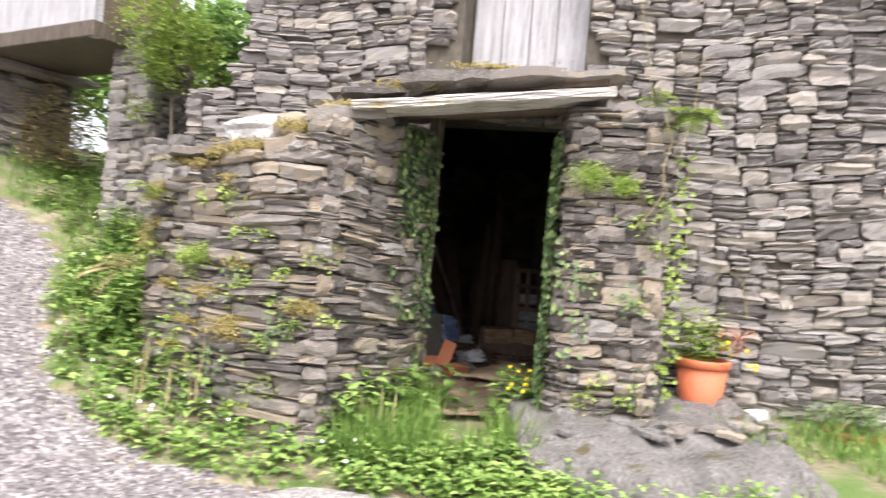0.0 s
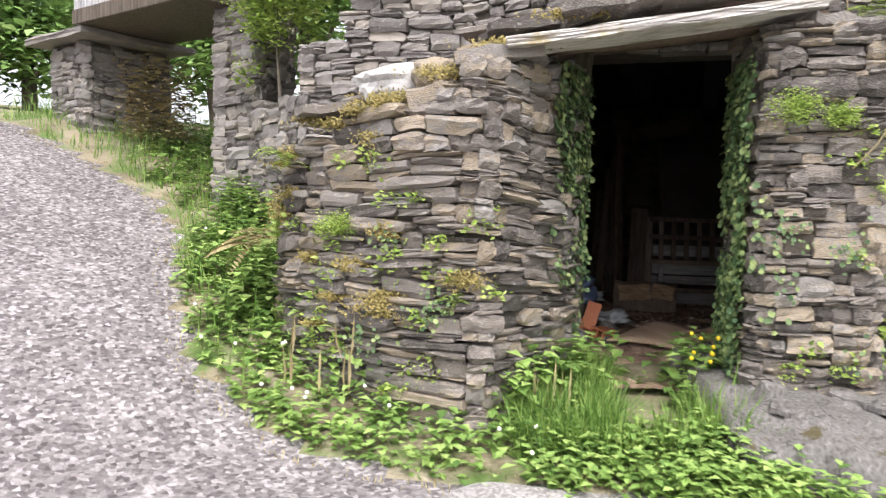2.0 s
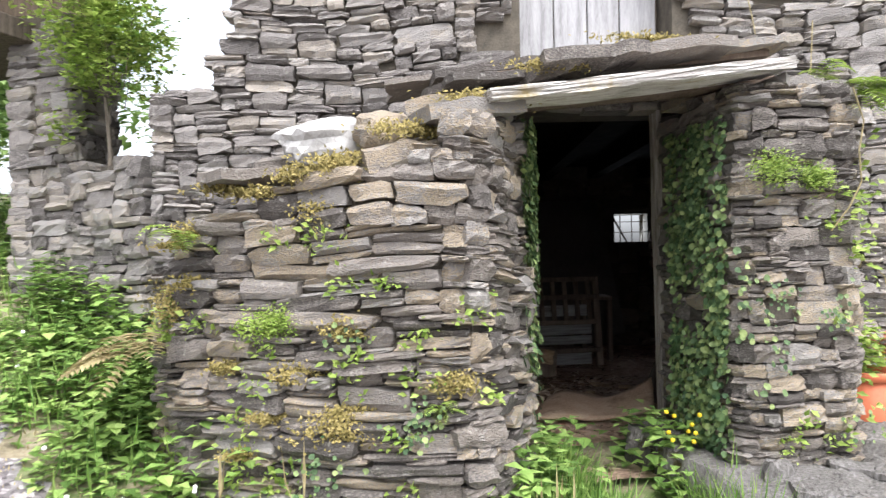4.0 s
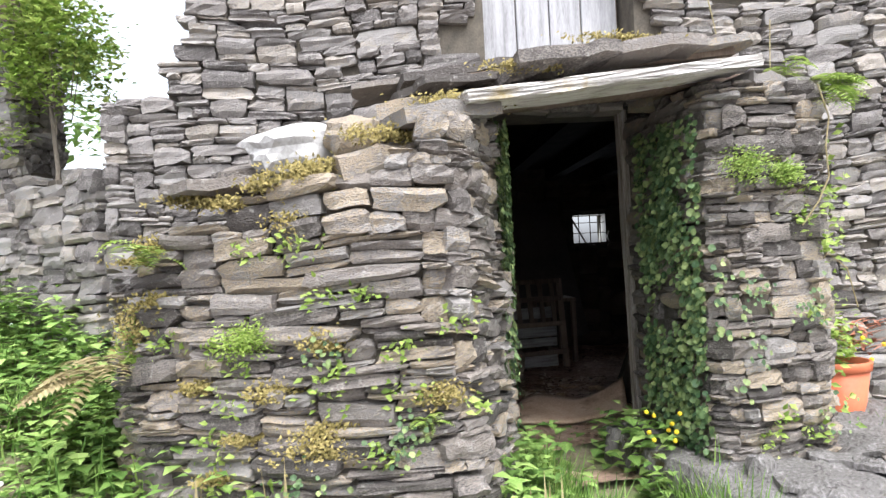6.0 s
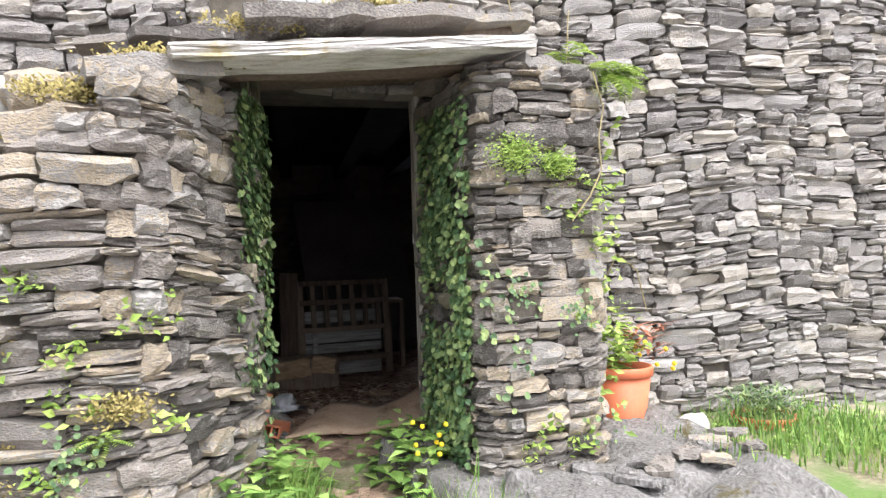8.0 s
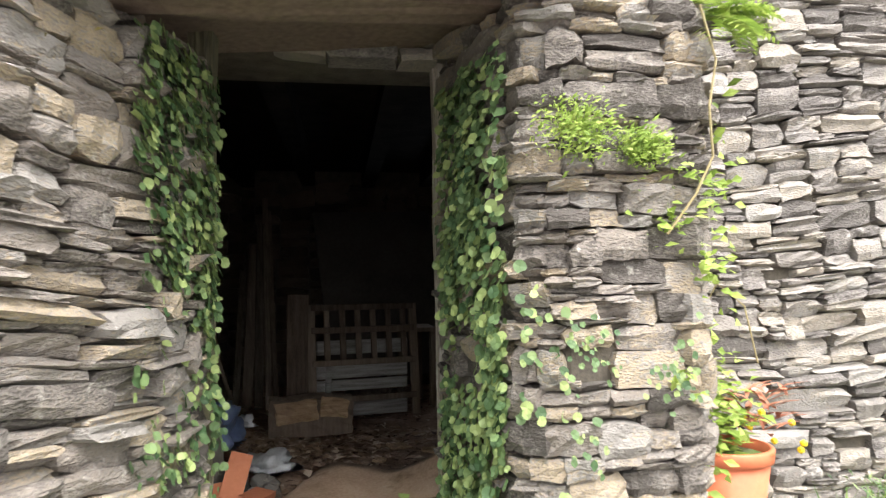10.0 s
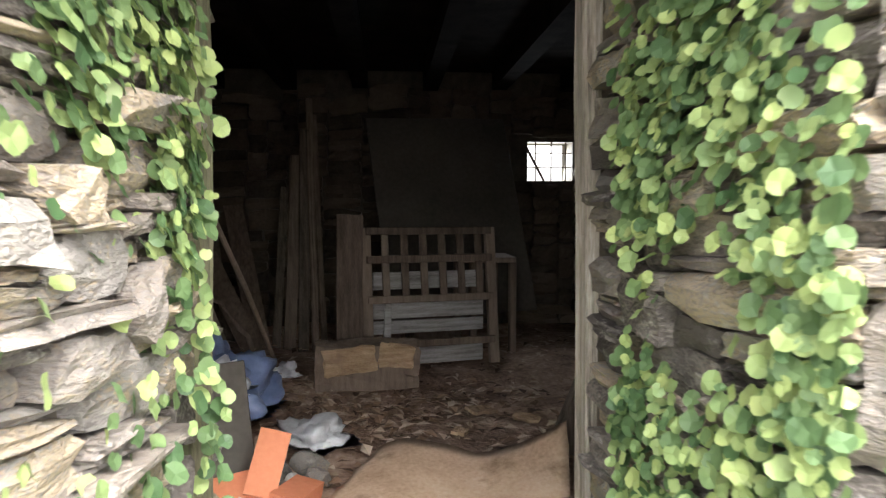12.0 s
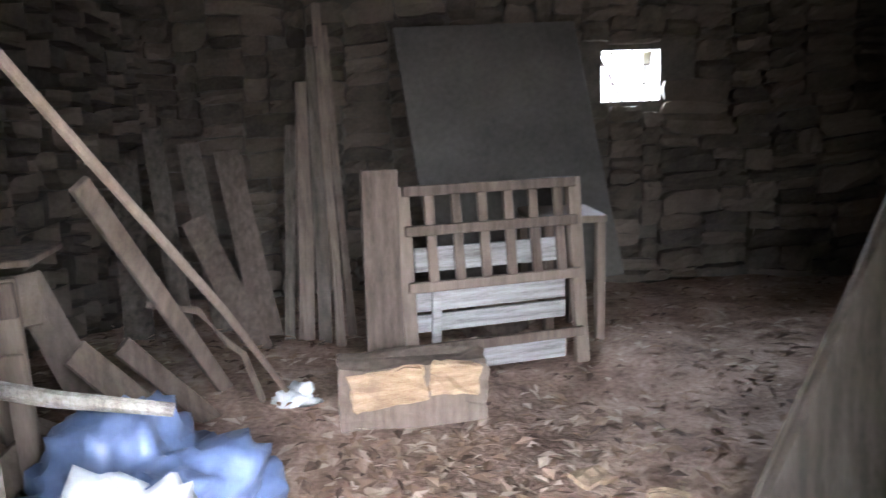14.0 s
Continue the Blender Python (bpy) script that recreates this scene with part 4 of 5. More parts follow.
for k, (x, y, z, s, r) in enumerate([(1.72, 4.5, 0.38, (0.36, 0.15, 0.09), 25), (2.02, 4.45, 0.42, (0.24, 0.16, 0.17), -30), (0.80, 4.24, 0.36, (0.15, 0.12, 0.2), 0), (1.95, 4.3, 0.33, (0.12, 0.1, 0.06), 10)]):
    tagged(part("loose_rock", boulder(s, pose(x, y, z, 0, 12 - 30 * (k == 1), r), 9 + k), quartz_mat if k < 2 else rock_mat), "pale broken stone lying on the bedrock ledge", "rock", "loose stones")
for k in range(14):
    x, y = U(0.8, 2.1), U(3.95, 4.2)
    a = U(0.08, 0.2)
    tagged(slab("loose_slate", (a, a * 0.7, 0.035), pose(x, y, lowland(x, y) + 0.285, U(-8, 8), U(-8, 8), U(0, 180)), (rock_mat, stone_obj)[k % 2], None, "", 4.1 * k), "broken flat piece of slate lying on the bedrock ledge", "slate", "broken slates on the ledge")
# yellow-flowered clumps at the threshold
for (x, y, n) in ((0.60, 4.78, 46), (-0.22, 4.6, 40), (0.62, 5.15, 46), (-0.08, 5.02, 40)):
    z = 0.12
    tagged(leafset("celandine", leafy([(x + rng.gauss(0, 0.1), y + rng.gauss(0, 0.15), z) for _ in range(n)], 0.38, 0.10, 8), leaf_mat), "leafy green celandine clump at the threshold", "plant", "threshold plants")
bm = bmesh.new()
for _ in range(9):
    bmesh.ops.create_icosphere(bm, subdivisions=1, radius=0.014, matrix=Matrix.Translation((0.6 + U(-0.1, 0.1), 4.72 + U(-0.1, 0.1), 0.5 + U(-0.06, 0.1))))
tagged(part("yellow_flowers", bm, flower_y), "small yellow flowers at the threshold", "flowers", kind="stuff")


# small weeds rooted all over the wing wall and the pillar
items = []
for k in range(34):
    if k < 26:
        s = U(0.25, 0.66) * WLEN
        p, a = WPLACE(s)
        z = U(0.25, wing_top(s) - 0.05)
    else:
        p, a = PPLACE(U(0.45, 0.62) * PLEN)
        z = U(0.45, 2.1)
    out = Vector((math.sin(a), -math.cos(a), 0))
    r = U(0.03, 0.075)
    for _ in range(int(700 * r)):
        q = Vector((p.x, p.y, z)) + out * U(0.0, 0.05) + Vector((-out.y, out.x, 0)) * rng.gauss(0, r) + Vector((0, 0, rng.gauss(0, r * 0.7)))
        l2 = U(0.02, 0.055)
        items.append((q, out + Vector((U(-1, 1), U(-0.6, 0.6), U(-0.4, 0.9))), l2, l2 * U(0.25, 0.7), out + Vector((0, 0, 0.6))))
tagged(leafset("wall_weeds", items, fern_mat), "small light green weeds rooted in the wall joints", "weeds")
for k in range(13):
    s = U(0.25, 0.64) * WLEN
    p, a = WPLACE(s)
    z = wing_top(s) - 0.02 if k < 6 else U(0.35, wing_top(s))
    moss(p.x + 0.03 * math.sin(a), p.y - 0.03 * math.cos(a), z, U(0.12, 0.26), 0.07, U(0.06, 0.14), "ochre dry moss cushion growing over the stones", 50 + k)

# ---------- inside the barn ----------
FZ = 0.25


def plank(a, b, w, t, side, label, material=wood_old, name="plank", group="old planks"):
    return tagged(part(name, board(a, b, w, t, side, cuts=3, rough=0.004, bevel=0), material), label, "plank", group)


# split block in front of the gate
block = thing("wood_block", "short split beam of pale broken wood lying on the dirt", "wood block")
bm = bmesh.new()
add_box(bm, (0.62, 0.22, 0.27), pose(0.83, 7.98, FZ + 0.13, 2, 1, -7), 5, 0.012)
part("beam", bm, wood_old, block)
bm = bmesh.new()
add_box(bm, (0.30, 0.03, 0.15), pose(0.70, 7.865, FZ + 0.18, 4, -6, -7), 3, 0.012)
part("split_face", bm, wood_fresh, block, "pale freshly split wood face")
bm = bmesh.new()
add_box(bm, (0.20, 0.03, 0.13), pose(0.98, 7.83, FZ + 0.20, 4, 8, -7), 3, 0.012)
part("split_face", bm, wood_fresh, block, "pale freshly split wood face")

# slatted gate leaning behind it
gate = thing("slatted_gate", "dusty wooden slatted gate with plank lower half standing on the dirt", "gate")
gx0, gx1, gyy = 0.92, 1.82, 8.32
for x in (gx0, gx1):
    part("stile", board((x, gyy, FZ), (x, gyy + 0.12, 1.2), 0.07, 0.045, (0, -1, 0)), wood_old, gate)
for z in (0.42, 0.72, 0.99, 1.18):
    k = (z - FZ) / 0.95 * 0.12
    part("rail", board((gx0, gyy + k - 0.03, z), (gx1, gyy + k - 0.03, z), 0.05, 0.028, (0, -1, 0)), wood_old, gate)
for i in range(6):
    x = gx0 + 0.13 + i * 0.135
    part("slat", board((x, gyy + 0.03, 0.72), (x, gyy + 0.11, 1.2), 0.05, 0.022, (0, -1, 0)), wood_old, gate)
for z, h in ((0.33, 0.15), (0.52, 0.09), (0.635, 0.11), (0.84, 0.12)):
    part("panel_board", board((gx0 + 0.05, gyy + 0.1, z), (gx1 - 0.05, gyy + 0.1, z), h, 0.02, (0, -1, 0)), wood_slat, gate, "pale whitewashed board")
part("brace", board((gx0 + 0.13, gyy + 0.06, FZ), (gx0 + 0.15, gyy + 0.07, 0.72), 0.05, 0.02, (0, -1, 0)), wood_slat, gate)
# table corner behind the gate
tb = thing("work_table", "small dusty plank table in the gloom behind the gate", "table")
bm = bmesh.new()
add_box(bm, (0.42, 0.5, 0.04), pose(1.95, 8.85, 0.95, 0, 0, -14), 0, 0, 0.006)
part("tabletop", bm, wood_old, tb)
for dx in (-0.16, 0.16):
    for dy in (-0.18, 0.18):
        part("leg", board((1.95 + dx, 8.85 + dy, 0.18), (1.95 + dx, 8.85 + dy, 0.93), 0.05, 0.05), wood_old, tb)

plank((0.78, 8.28, FZ + 0.02), (0.80, 8.36, 1.29), 0.17, 0.035, (0, -1, 0), "wide grey plank standing upright beside the gate")
for k, (x0, y0, x1, y1, z1, w) in enumerate([(0.50, 9.3, 0.60, 9.5, 1.75, 0.09), (0.60, 9.2, 0.66, 9.45, 1.95, 0.08), (0.68, 9.1, 0.70, 9.5, 2.2, 0.05), (0.40, 9.3, 0.52, 9.7, 1.5, 0.06), (0.30, 9.4, 0.12, 10.0, 1.35, 0.16),
                                              (0.05, 9.5, -0.12, 10.2, 1.4, 0.14), (0.25, 9.1, -0.1, 9.7, 0.95, 0.15), (-0.2, 9.6, -0.35, 10.3, 1.5, 0.12), (0.78, 9.3, 0.76, 9.7, 2.1, 0.04), (-0.45, 9.5, -0.55, 10.4, 1.3, 0.17)]):
    plank((x0, y0, 0.2), (x1, y1, z1), w, 0.03, (0.1, -1, 0.1), ("rough old board leaning against the back wall", "dark brown board leaning against the back wall")[k % 2], (wood_old, wood_dark)[k % 2])
panel = board((1.92, 9.15, 0.45), (1.85, 9.75, 2.12), 1.28, 0.02, (0, -1, 0.3))
tagged(part("leaning_panel", panel, panel_mat), "large flat grey sheet leaning against the back wall", "panel")
tagged(part("dark_bottle_crate", boulder((0.4, 0.3, 0.3), pose(1.6, 9.1, 0.33), 5), wood_old), "dark box-like lump propping up the grey sheet", "box")

# poles on the left
tagged(part("pole", tube([(0.36, 8.36, 0.22), (0.1, 7.5, 0.92), (-0.22, 6.55, 1.68)], [0.013, 0.014, 0.012], 8, 0.08), wood_old), "long thin wooden pole leaning across the corner", "pole", "leaning poles")
tagged(part("pole", board((0.08, 8.5, 0.22), (-0.3, 7.6, 1.35), 0.07, 0.03, (0.6, -0.8, 0)), wood_old), "narrow old lath leaning beside the pole", "pole", "leaning poles")
tagged(part("pole", tube([(-0.62, 7.0, 0.98), (-0.3, 7.0, 0.87), (-0.03, 7.02, 0.79)], [0.022, 0.024, 0.02], 8, 0.1), wood_post), "short pale pole sticking out of the scrap heap", "pole", "leaning poles")
tagged(part("root", tube([(-0.2, 8.0, 0.85), (-0.02, 8.1, 0.78), (0.08, 8.15, 0.62), (0.14, 8.2, 0.55), (0.2, 8.25, 0.33), (0.22, 8.28, 0.24)], [0.012, 0.016, 0.018, 0.015, 0.018, 0.014], 7, 0.2), wood_old), "twisted bare root branch on the heap", "branch")
for k, (a, b, w) in enumerate([((-0.05, 7.9, 0.25), (-0.42, 7.8, 0.75), 0.10), ((0.02, 8.15, 0.25), (-0.3, 8.0, 0.7), 0.08), ((-0.75, 7.6, 0.3), (-0.42, 7.4, 0.62), 0.12), ((-0.2, 7.7, 0.28), (-0.8, 7.9, 0.55), 0.12), ((-0.55, 7.7, 0.2), (-0.62, 7.6, 1.0), 0.10), ((-0.95, 7.6, 0.95), (-0.42, 7.5, 1.02), 0.16), ((-0.4, 8.2, 0.2), (-0.7, 8.4, 0.9), 0.14)]):
    plank(a, b, w, 0.03, (0.4, -0.8, 0.3), "broken plank in the scrap heap", name="plank", group="scrap heap planks")
chair = thing("broken_crate", "broken grey wooden crate on the scrap heap", "crate")
for z in (0.85, 1.05):
    part("slat", board((-1.0, 7.3, z), (-0.42, 7.25, z + 0.02), 0.10, 0.02, (0, -1, 0)), wood_old, chair)
for x in (-0.95, -0.68, -0.46):
    part("post", board((x, 7.33, 0.22), (x, 7.31, 1.12), 0.06, 0.03, (0, -1, 0)), wood_old, chair)
part("lid", board((-1.0, 7.42, 1.16), (-0.36, 7.38, 1.17), 0.3, 0.02, (0, 0, 1)), wood_old, chair)


def crumple(at, size, seed, amp=0.35, sub=4, flat=0.0):
    bm = bmesh.new()
    bmesh.ops.create_icosphere(bm, subdivisions=sub, radius=0.5)
    for v in bm.verts:
        c = v.co.normalized()
        k = 1 + amp * noise.noise(c * 1.6 + Vector((seed, 0, 0))) + 0.6 * amp * abs(noise.noise(c * 4 + Vector((0, seed, 0)))) + 0.35 * amp * abs(noise.noise(c * 10)) + 0.12 * amp * noise.noise(c * 24)
        v.co = Vector((c.x * size[0], c.y * size[1], max(-flat, c.z) * size[2])) * k * 0.5
    bmesh.ops.transform(bm, matrix=Matrix.Translation(at), verts=bm.verts)
    return bm


tagged(part("plastic_sack", crumple((-0.14, 7.02, 0.44), (0.56, 0.46, 0.56), 4.2, 0.5, 5), blue_mat, None, "", True), "crumpled blue plastic sack slumped on the floor", "sack")
tagged(part("white_bag", crumple((-0.12, 6.78, 0.58), (0.30, 0.14, 0.26), 9.1, 0.9), white_mat, None, "", True), "torn white plastic bag on the blue sack", "bag")
tagged(part("white_bag", crumple((0.36, 6.95, 0.29), (0.28, 0.3, 0.14), 2.7, 0.8), white_mat, None, "", True), "crumpled dirty white plastic sheet on the dirt", "bag")
tagged(part("white_bag", crumple((0.36, 8.2, 0.29), (0.15, 0.12, 0.12), 6.7, 0.8), white_mat, None, "", True), "crumpled scrap of white plastic", "bag")
tagged(part("grey_slate", board((0.0, 6.5, 0.25), (-0.04, 6.6, 0.74), 0.17, 0.02, (0.2, -1, 0.2)), panel_mat), "grey sheet offcut leaning on the bricks", "slate")


def brick(m, label):
    root = thing("hollow_brick", label, "brick", "loose bricks")
    bm = bmesh.new()
    w, d, h = 0.24, 0.115, 0.08
    for y0, y1, z0, z1 in ((0, d, 0, 0.012), (0, d, h - 0.012, h), (0, 0.012, 0.012, h - 0.012), (d - 0.012, d, 0.012, h - 0.012), (d / 2 - 0.006, d / 2 + 0.006, 0.012, h - 0.012)):
        add_box(bm, (w, y1 - y0, z1 - z0), m @ Matrix.Translation((0, (y0 + y1) / 2 - d / 2, (z0 + z1) / 2)))
    part("body", bm, brick_mat, root)


brick(pose(0.11, 6.42, 0.38, 62, 0, 0) @ pose(0, 0, 0, 0, 0, 72), "orange hollow clay brick tilted on the rubble")
brick(pose(0.0, 6.40, 0.28, 40, 0, 20), "orange hollow clay brick on the threshold")
brick(pose(0.2, 6.34, 0.24, 10, 6, 60), "pinkish broken clay brick on the rubble")
for k in range(16):
    s = U(0.05, 0.13)
    tagged(part("rubble_stone", boulder((s * 1.4, s, s * 0.8), pose(U(-0.1, 0.34), U(6.2, 6.75), 0.22 + s * 0.3, U(0, 40), U(0, 40), U(0, 90)), k, 2), (rock_mat, stone_obj, quartz_mat)[k % 3]), "small rubble stone by the threshold", "rock", "threshold rubble")

# warped board across the threshold
vs, fs = [], []
n = 22
for j in range(9):
    for i in range(n + 1):
        s, w = i / n, j / 8
        a = Vector((0.22, 6.16, 0.25)).lerp(Vector((1.14, 5.98, 0.29)), s)
        back = Vector((0.62, 6.74, 0.27)).lerp(Vector((1.24, 6.2, 0.46)), s)
        q = (back - a) * w + Vector((0.3, 0.4, 0)) * 0.06 * noise.noise(Vector((s * 6, w, 0)))
        z = 0.05 * math.sin(s * 6.5 + 0.6) * (0.4 + 0.6 * w) + 0.03 * max(0, s - 0.6) + 0.015 * noise.noise(Vector((s * 5, w * 3, 2)))
        if i in (0, n):
            a = a + Vector((0.03 * noise.noise(Vector((w * 7, i, 0))), 0, 0))
        vs.append(a + q + Vector((0, 0, z)))
top = len(vs)
vs += [v - Vector((0, 0, 0.018)) for v in vs]
for j in range(8):
    for i in range(n):
        b = j * (n + 1) + i
        fs.append((b, b + 1, b + n + 2, b + n + 1))
        fs.append((top + b, top + b + n + 1, top + b + n + 2, top + b + 1))
for i in range(n):
    fs.append((i, top + i, top + i + 1, i + 1))
    b = 8 * (n + 1) + i
    fs.append((b, b + 1, top + b + 1, top + b))
for j in range(8):
    b = j * (n + 1)
    fs.append((b, b + n + 1, top + b + n + 1, top + b))
    b += n
    fs.append((b, top + b, top + b + n + 1, b + n + 1))
tagged(raw("warped_board", vs, fs, card_mat, None, True), "warped faded brown sheet of board lying over the threshold", "board")

# heavy board leaning inside on the right
tagged(part("leaning_beam", board((1.66, 6.62, 0.10), (2.60, 6.62, 2.1), 0.60, 0.06, (-0.1, -1, 0), cuts=4, rough=0.006, bevel=0), wood_dark), "broad dark board leaning inside the door", "board")

# litter on the floor
litter = []
for _ in range(2600):
    u, v = U(-1.7, 3.5), U(-4.8, -0.3)
    p = fac(u, v, 0)
    litter.append((Vector((p.x, p.y, 0.235 + 0.05 * noise.noise(p * 1.6) + 0.025 * noise.noise(p * 7) + 0.2 * math.exp(-((p.x + 0.9) ** 2 + (p.y - 8.6) ** 2) / 1.2))), rdir(U(-0.1, 0.3)), U(0.03, 0.12), U(0.01, 0.05), Vector((0, 0, 1))))
chips = mat("wood_chips", [(0.12, 0.075, 0.05), (0.34, 0.22, 0.14), (0.62, 0.50, 0.38)], 3, 20, rough=0.9, bump=0.2, vary="island", vary_amt=0.7)
for _ in range(520):
    x, y = rng.gauss(0.8, 0.5), rng.gauss(7.35, 0.45)
    if y < 6.3:
        continue
    p = Vector((x, y, 0))
    litter.append((Vector((x, y, 0.25 + 0.05 * noise.noise(p * 1.6) + 0.025 * noise.noise(p * 7))), rdir(U(0, 0.5)), U(0.04, 0.11), U(0.02, 0.06), Vector((U(-0.4, 0.4), U(-0.4, 0.4), 1))))
tagged(leafset("floor_litter", litter, chips), "scattered wood chips, bark and dry leaves on the dirt floor", "litter")
for k, (x, y, a, s) in enumerate([(1.28, 7.2, 20, 0.16), (1.45, 7.0, -30, 0.13), (1.05, 6.9, 60, 0.12), (0.15, 7.7, 40, 0.16)]):
    tagged(slab("wood_offcut", (s, s * 0.55, 0.02), pose(x, y, 0.27, 6, 6, a), wood_fresh, None, "", k * 5), "pale orange wood offcut on the dirt floor", "wood offcut", "wood offcuts")

# ---------- behind, up the lane: granary on stone piers ----------
granary = thing("granary", "raised timber granary of whitish boards on slate piers", "granary")


def pier(path, z0, z1):
    core = new("pier")
    core.parent = granary
    bm = bmesh.new()
    cx, cy = sum(p[0] for p in path) / len(path), sum(p[1] for p in path) / len(path)
    a = [bm.verts.new((cx + (x - cx) * 0.93, cy + (y - cy) * 0.93, z0)) for x, y in path]
    b = [bm.verts.new((cx + (x - cx) * 0.93, cy + (y - cy) * 0.93, z1)) for x, y in path]
    for k in range(len(path)):
        bm.faces.new((a[k], a[(k + 1) % len(path)], b[(k + 1) % len(path)], b[k]))
    bm.faces.new(b)
    part("core", bm, core_mat, core)
    joined("stonework", lay(path + [path[0]], lambda s: z0, lambda s: z1, band=(0.06, 0.16), width=(0.16, 0.4)), grey_far, core)



ax = Vector((-5.35, 7.75, 0))
bx = Vector((-3.55, 6.68, 0))
dv = (bx - ax).normalized()
nv = Vector((-dv.y, dv.x, 0))
if nv.y < 0:
    nv = -nv


def gp(s, d):
    p = ax + dv * s + nv * d
    return (p.x, p.y)


pier([gp(-1.05, 0.25), gp(-0.22, 0.25), gp(-0.22, 1.3), gp(-1.05, 1.3)], 1.2, 2.98)
pier([(-3.48, 7.1), (-3.0, 6.93), (-2.8, 7.48), (-3.3, 7.65)], 0.9, 3.3)
L = (bx - ax).length
yaw = math.degrees(math.atan2(dv.y, dv.x))
bm = bmesh.new()
p = ax + dv * -0.58 + nv * 0.75
add_box(bm, (1.35, 1.4, 0.07), pose(p.x, p.y, 3.03, 0, 0, yaw), 3, 0.012)
part("cap_slab", bm, grey_far, granary, "overhanging slate cap slab")
p = ax + dv * (L / 2) + nv * 0.6
bm = bmesh.new()
add_box(bm, (L + 0.1, 1.15, 0.16), pose(p.x, p.y, 3.16, 0, 0, yaw), 0, 0, 0.01)
# Dark wood here paints in the shade under the granary floor.
part("floor_beam", bm, wood_dark, granary)
for i in range(16):
    q = ax + dv * (0.1 + i * (L - 0.1) / 16) + nv * 0.09
    part("wall_board", board((q.x, q.y, 3.25), (q.x, q.y, 5.0), (L - 0.1) / 16 - 0.012, 0.03, tuple(-nv)), wood_grey, granary)
for s in (0.02, L):
    q = ax + dv * s + nv * 0.08
    part("corner_post", board((q.x, q.y, 3.08), (q.x, q.y, 5.0), 0.09, 0.09, tuple(-nv)), wood_grey, granary)
bm = bmesh.new()
p = ax + dv * (L / 2) + nv * 0.6
add_box(bm, (L - 0.2, 0.95, 1.7), pose(p.x, p.y + 0.02, 4.12, 0, 0, yaw))
part("body", bm, wood_old, granary)
bm = bmesh.new()
add_box(bm, (L + 0.4, 1.5, 0.12), pose(p.x, p.y, 5.06, 0, 0, yaw))
part("roof", bm, grey_far, granary)
# low wall joining the pier and the barn
joinw = thing("yard_wall", "ivy-grown dry-stone yard wall between granary and barn", "wall", kind="structure")
JW = [(-3.05, 6.98), (-2.42, 6.35)]
joined("stonework", lay(JW, lambda s: 0.9, lambda s: 2.2, band=(0.06, 0.15)), grey_far, joinw)
bm = bmesh.new()
d = Vector(JW[1]) - Vector(JW[0])
add_box(bm, (d.length, 0.3, 2.1), pose((JW[0][0] + JW[1][0]) / 2 + 0.15, (JW[0][1] + JW[1][1]) / 2 + 0.2, 1.1, 0, 0, math.degrees(math.atan2(d.y, d.x))))
part("rubble_core", bm, core_mat, joinw)


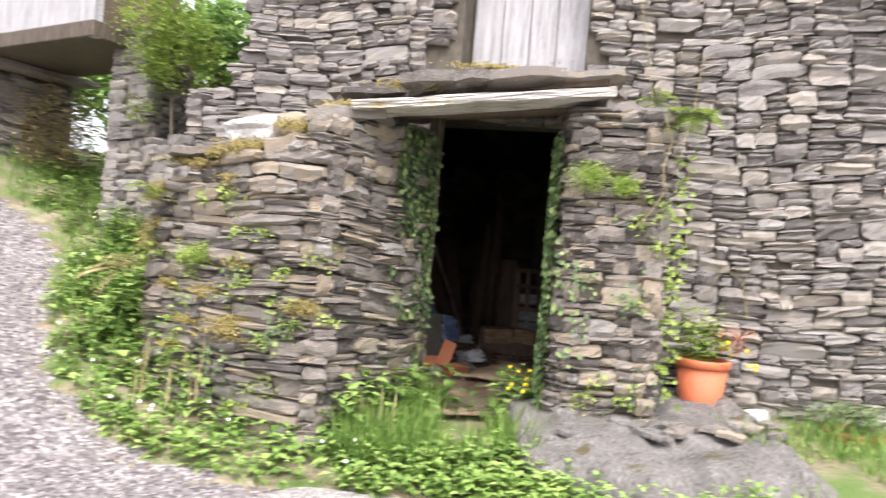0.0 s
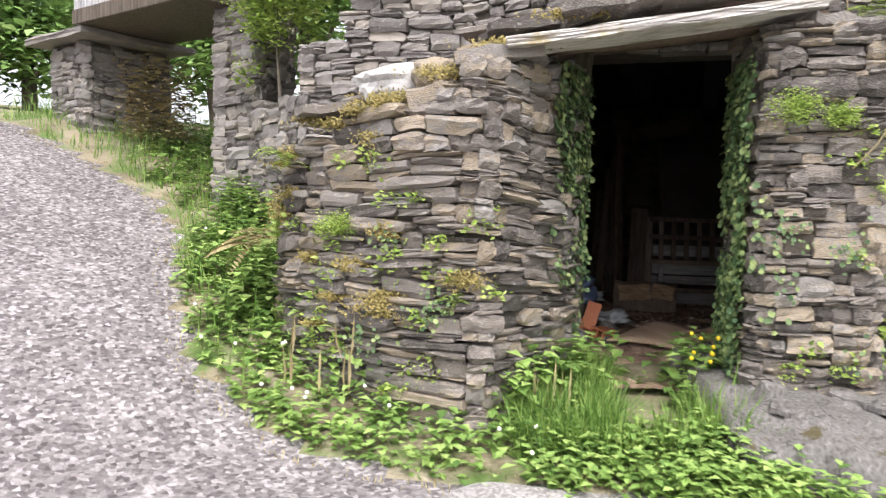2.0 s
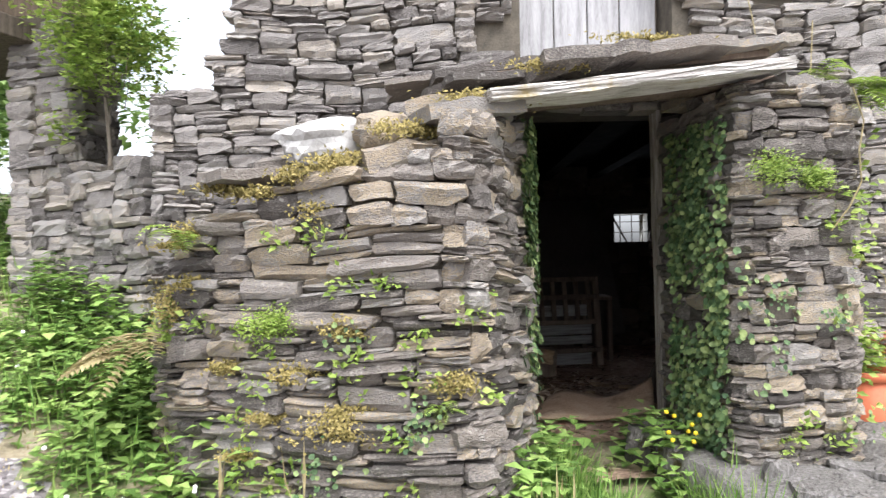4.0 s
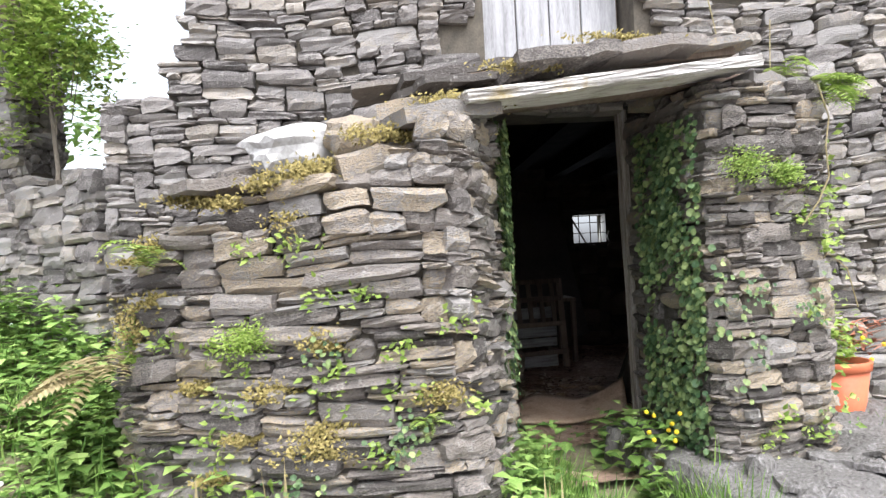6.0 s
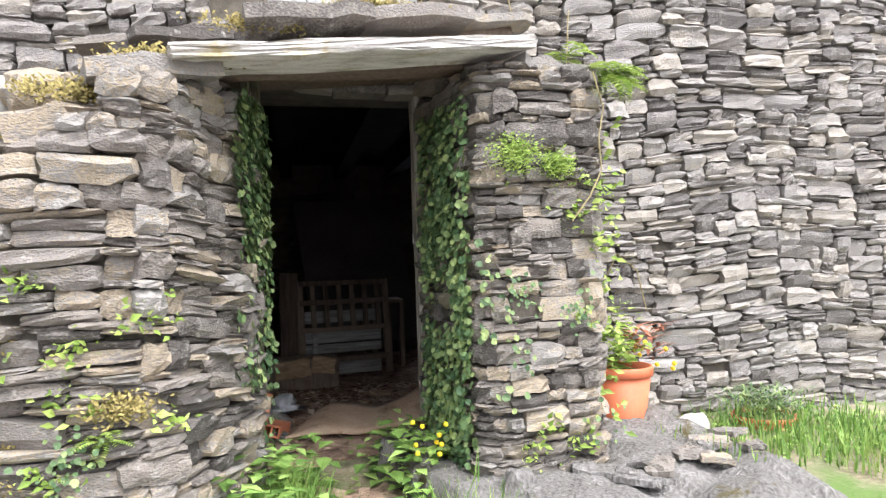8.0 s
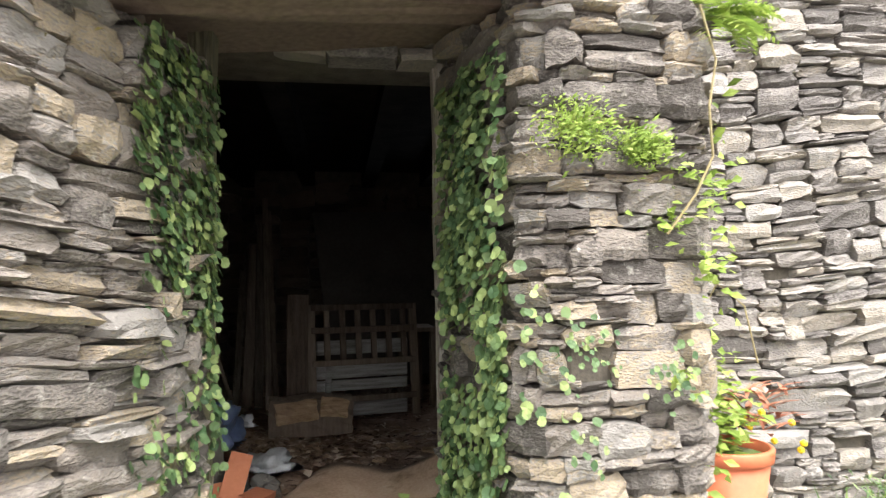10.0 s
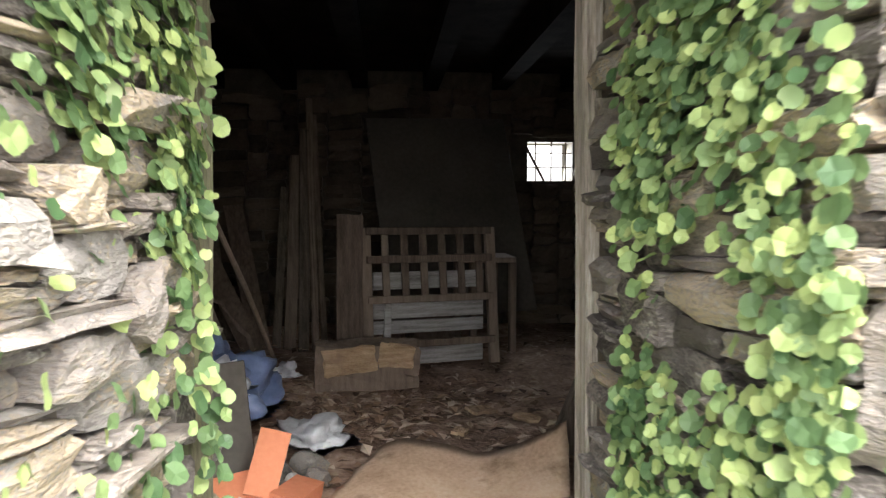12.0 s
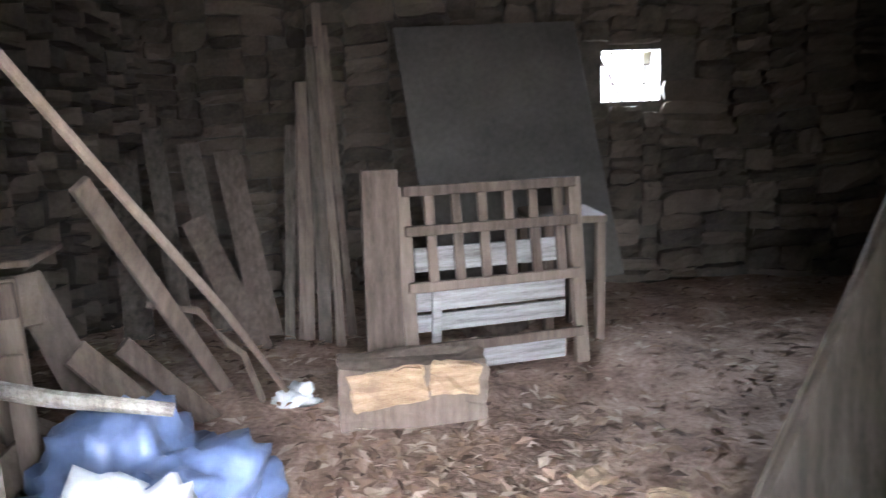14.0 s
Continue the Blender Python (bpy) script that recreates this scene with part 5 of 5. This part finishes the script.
def foliage(name, at, size, n, ln, label, category, material=tree_mat, trunk=None, group=""):
    root = thing(name, label, category, group, at=at)
    items = []
    clumps = [Vector((rng.gauss(0, 0.42) * size[0], rng.gauss(0, 0.42) * size[1], rng.gauss(0, 0.36) * size[2])) for _ in range(max(8, n // 90))]
    if trunk:
        base = Vector((trunk[0] - at[0], trunk[1] - at[1], trunk[2] - at[2]))
        mid = base.lerp(Vector((0, 0, 0)), 0.55) + Vector((U(-0.1, 0.1), U(-0.1, 0.1), 0))
        part("trunk", tube([base, mid, Vector((0, 0, 0.2))], [trunk[3], trunk[3] * 0.75, trunk[3] * 0.4], 8, 0.1), bark_mat, root)
        for c in clumps[:7]:
            part("limb", tube([mid.lerp(Vector((0, 0, 0)), 0.5), (mid + c) * 0.55, c], [trunk[3] * 0.4, trunk[3] * 0.22, trunk[3] * 0.08], 6), bark_mat, root)
    for i in range(n):
        c = clumps[i % len(clumps)]
        p = c + Vector((rng.gauss(0, 0.16) * size[0], rng.gauss(0, 0.16) * size[1], rng.gauss(0, 0.14) * size[2]))
        l2 = ln * U(0.6, 1.3)
        items.append((p, rdir(U(-0.6, 0.5)), l2, l2 * 0.6, Vector((U(-0.4, 0.4), U(-0.4, 0.4), 1))))
    leafset("crown", items, material, root)
    return root


foliage("young_tree", (-2.78, 6.75, 3.1), (0.5, 0.4, 0.62), 3600, 0.06, "slim young tree with airy light green foliage behind the barn", "tree", fern_mat, trunk=(-2.72, 6.72, 1.2, 0.022))
for k, (x, y, z, s, n) in enumerate([(-9.5, 12.5, 4.4, 2.6, 5200), (-6.8, 14.5, 4.6, 2.2, 3600), (-11.5, 11.0, 4.2, 2.2, 4200), (-4.6, 13.5, 4.8, 1.9, 2400), (-8.0, 17.5, 5.0, 2.6, 3600), (-14.5, 13.0, 5.0, 3.2, 4200), (-12, 19, 6.0, 3.5, 4200)]):
    foliage("tree", (x, y, z), (s * 0.75, s * 0.7, s * 0.75), n, 0.22, "leafy deciduous tree on the slope beyond the lane", "tree", tree_mat, trunk=(x + 0.2, y, 1.8, 0.16), group="trees on the slope")
yel = leafy([(-4.6 + U(-0.35, 0.35), 8.1 + U(-0.2, 0.4), 1.9) for _ in range(90)], 0.9, 0.10, 12)
tagged(leafset("pale_bush", yel, dry_mat, None, ""), "pale yellowish bush between the granary piers", "shrub")
# far hillside
vs, fs = [], []
for j in range(2):
    for i in range(41):
        a = radians(-60 + 240 * i / 40)
        r = 120
        vs.append((math.cos(a) * r, math.sin(a) * r, -8 if j == 0 else 2.5 + 1.5 * noise.noise(Vector((i * 0.3, 0, 0)))))
for i in range(40):
    fs.append((i, i + 1, 41 + i + 1, 41 + i))
tagged(raw("backdrop", vs, fs, hill_mat), "distant wooded hillside", "backdrop", kind="structure")

# ---------- single stones of the walls ----------
for parent, stones, shapes in PENDING:
    for m, k in stones:
        ob = new("stone", shapes[k])
        ob.matrix_basis = m
        ob.parent = parent
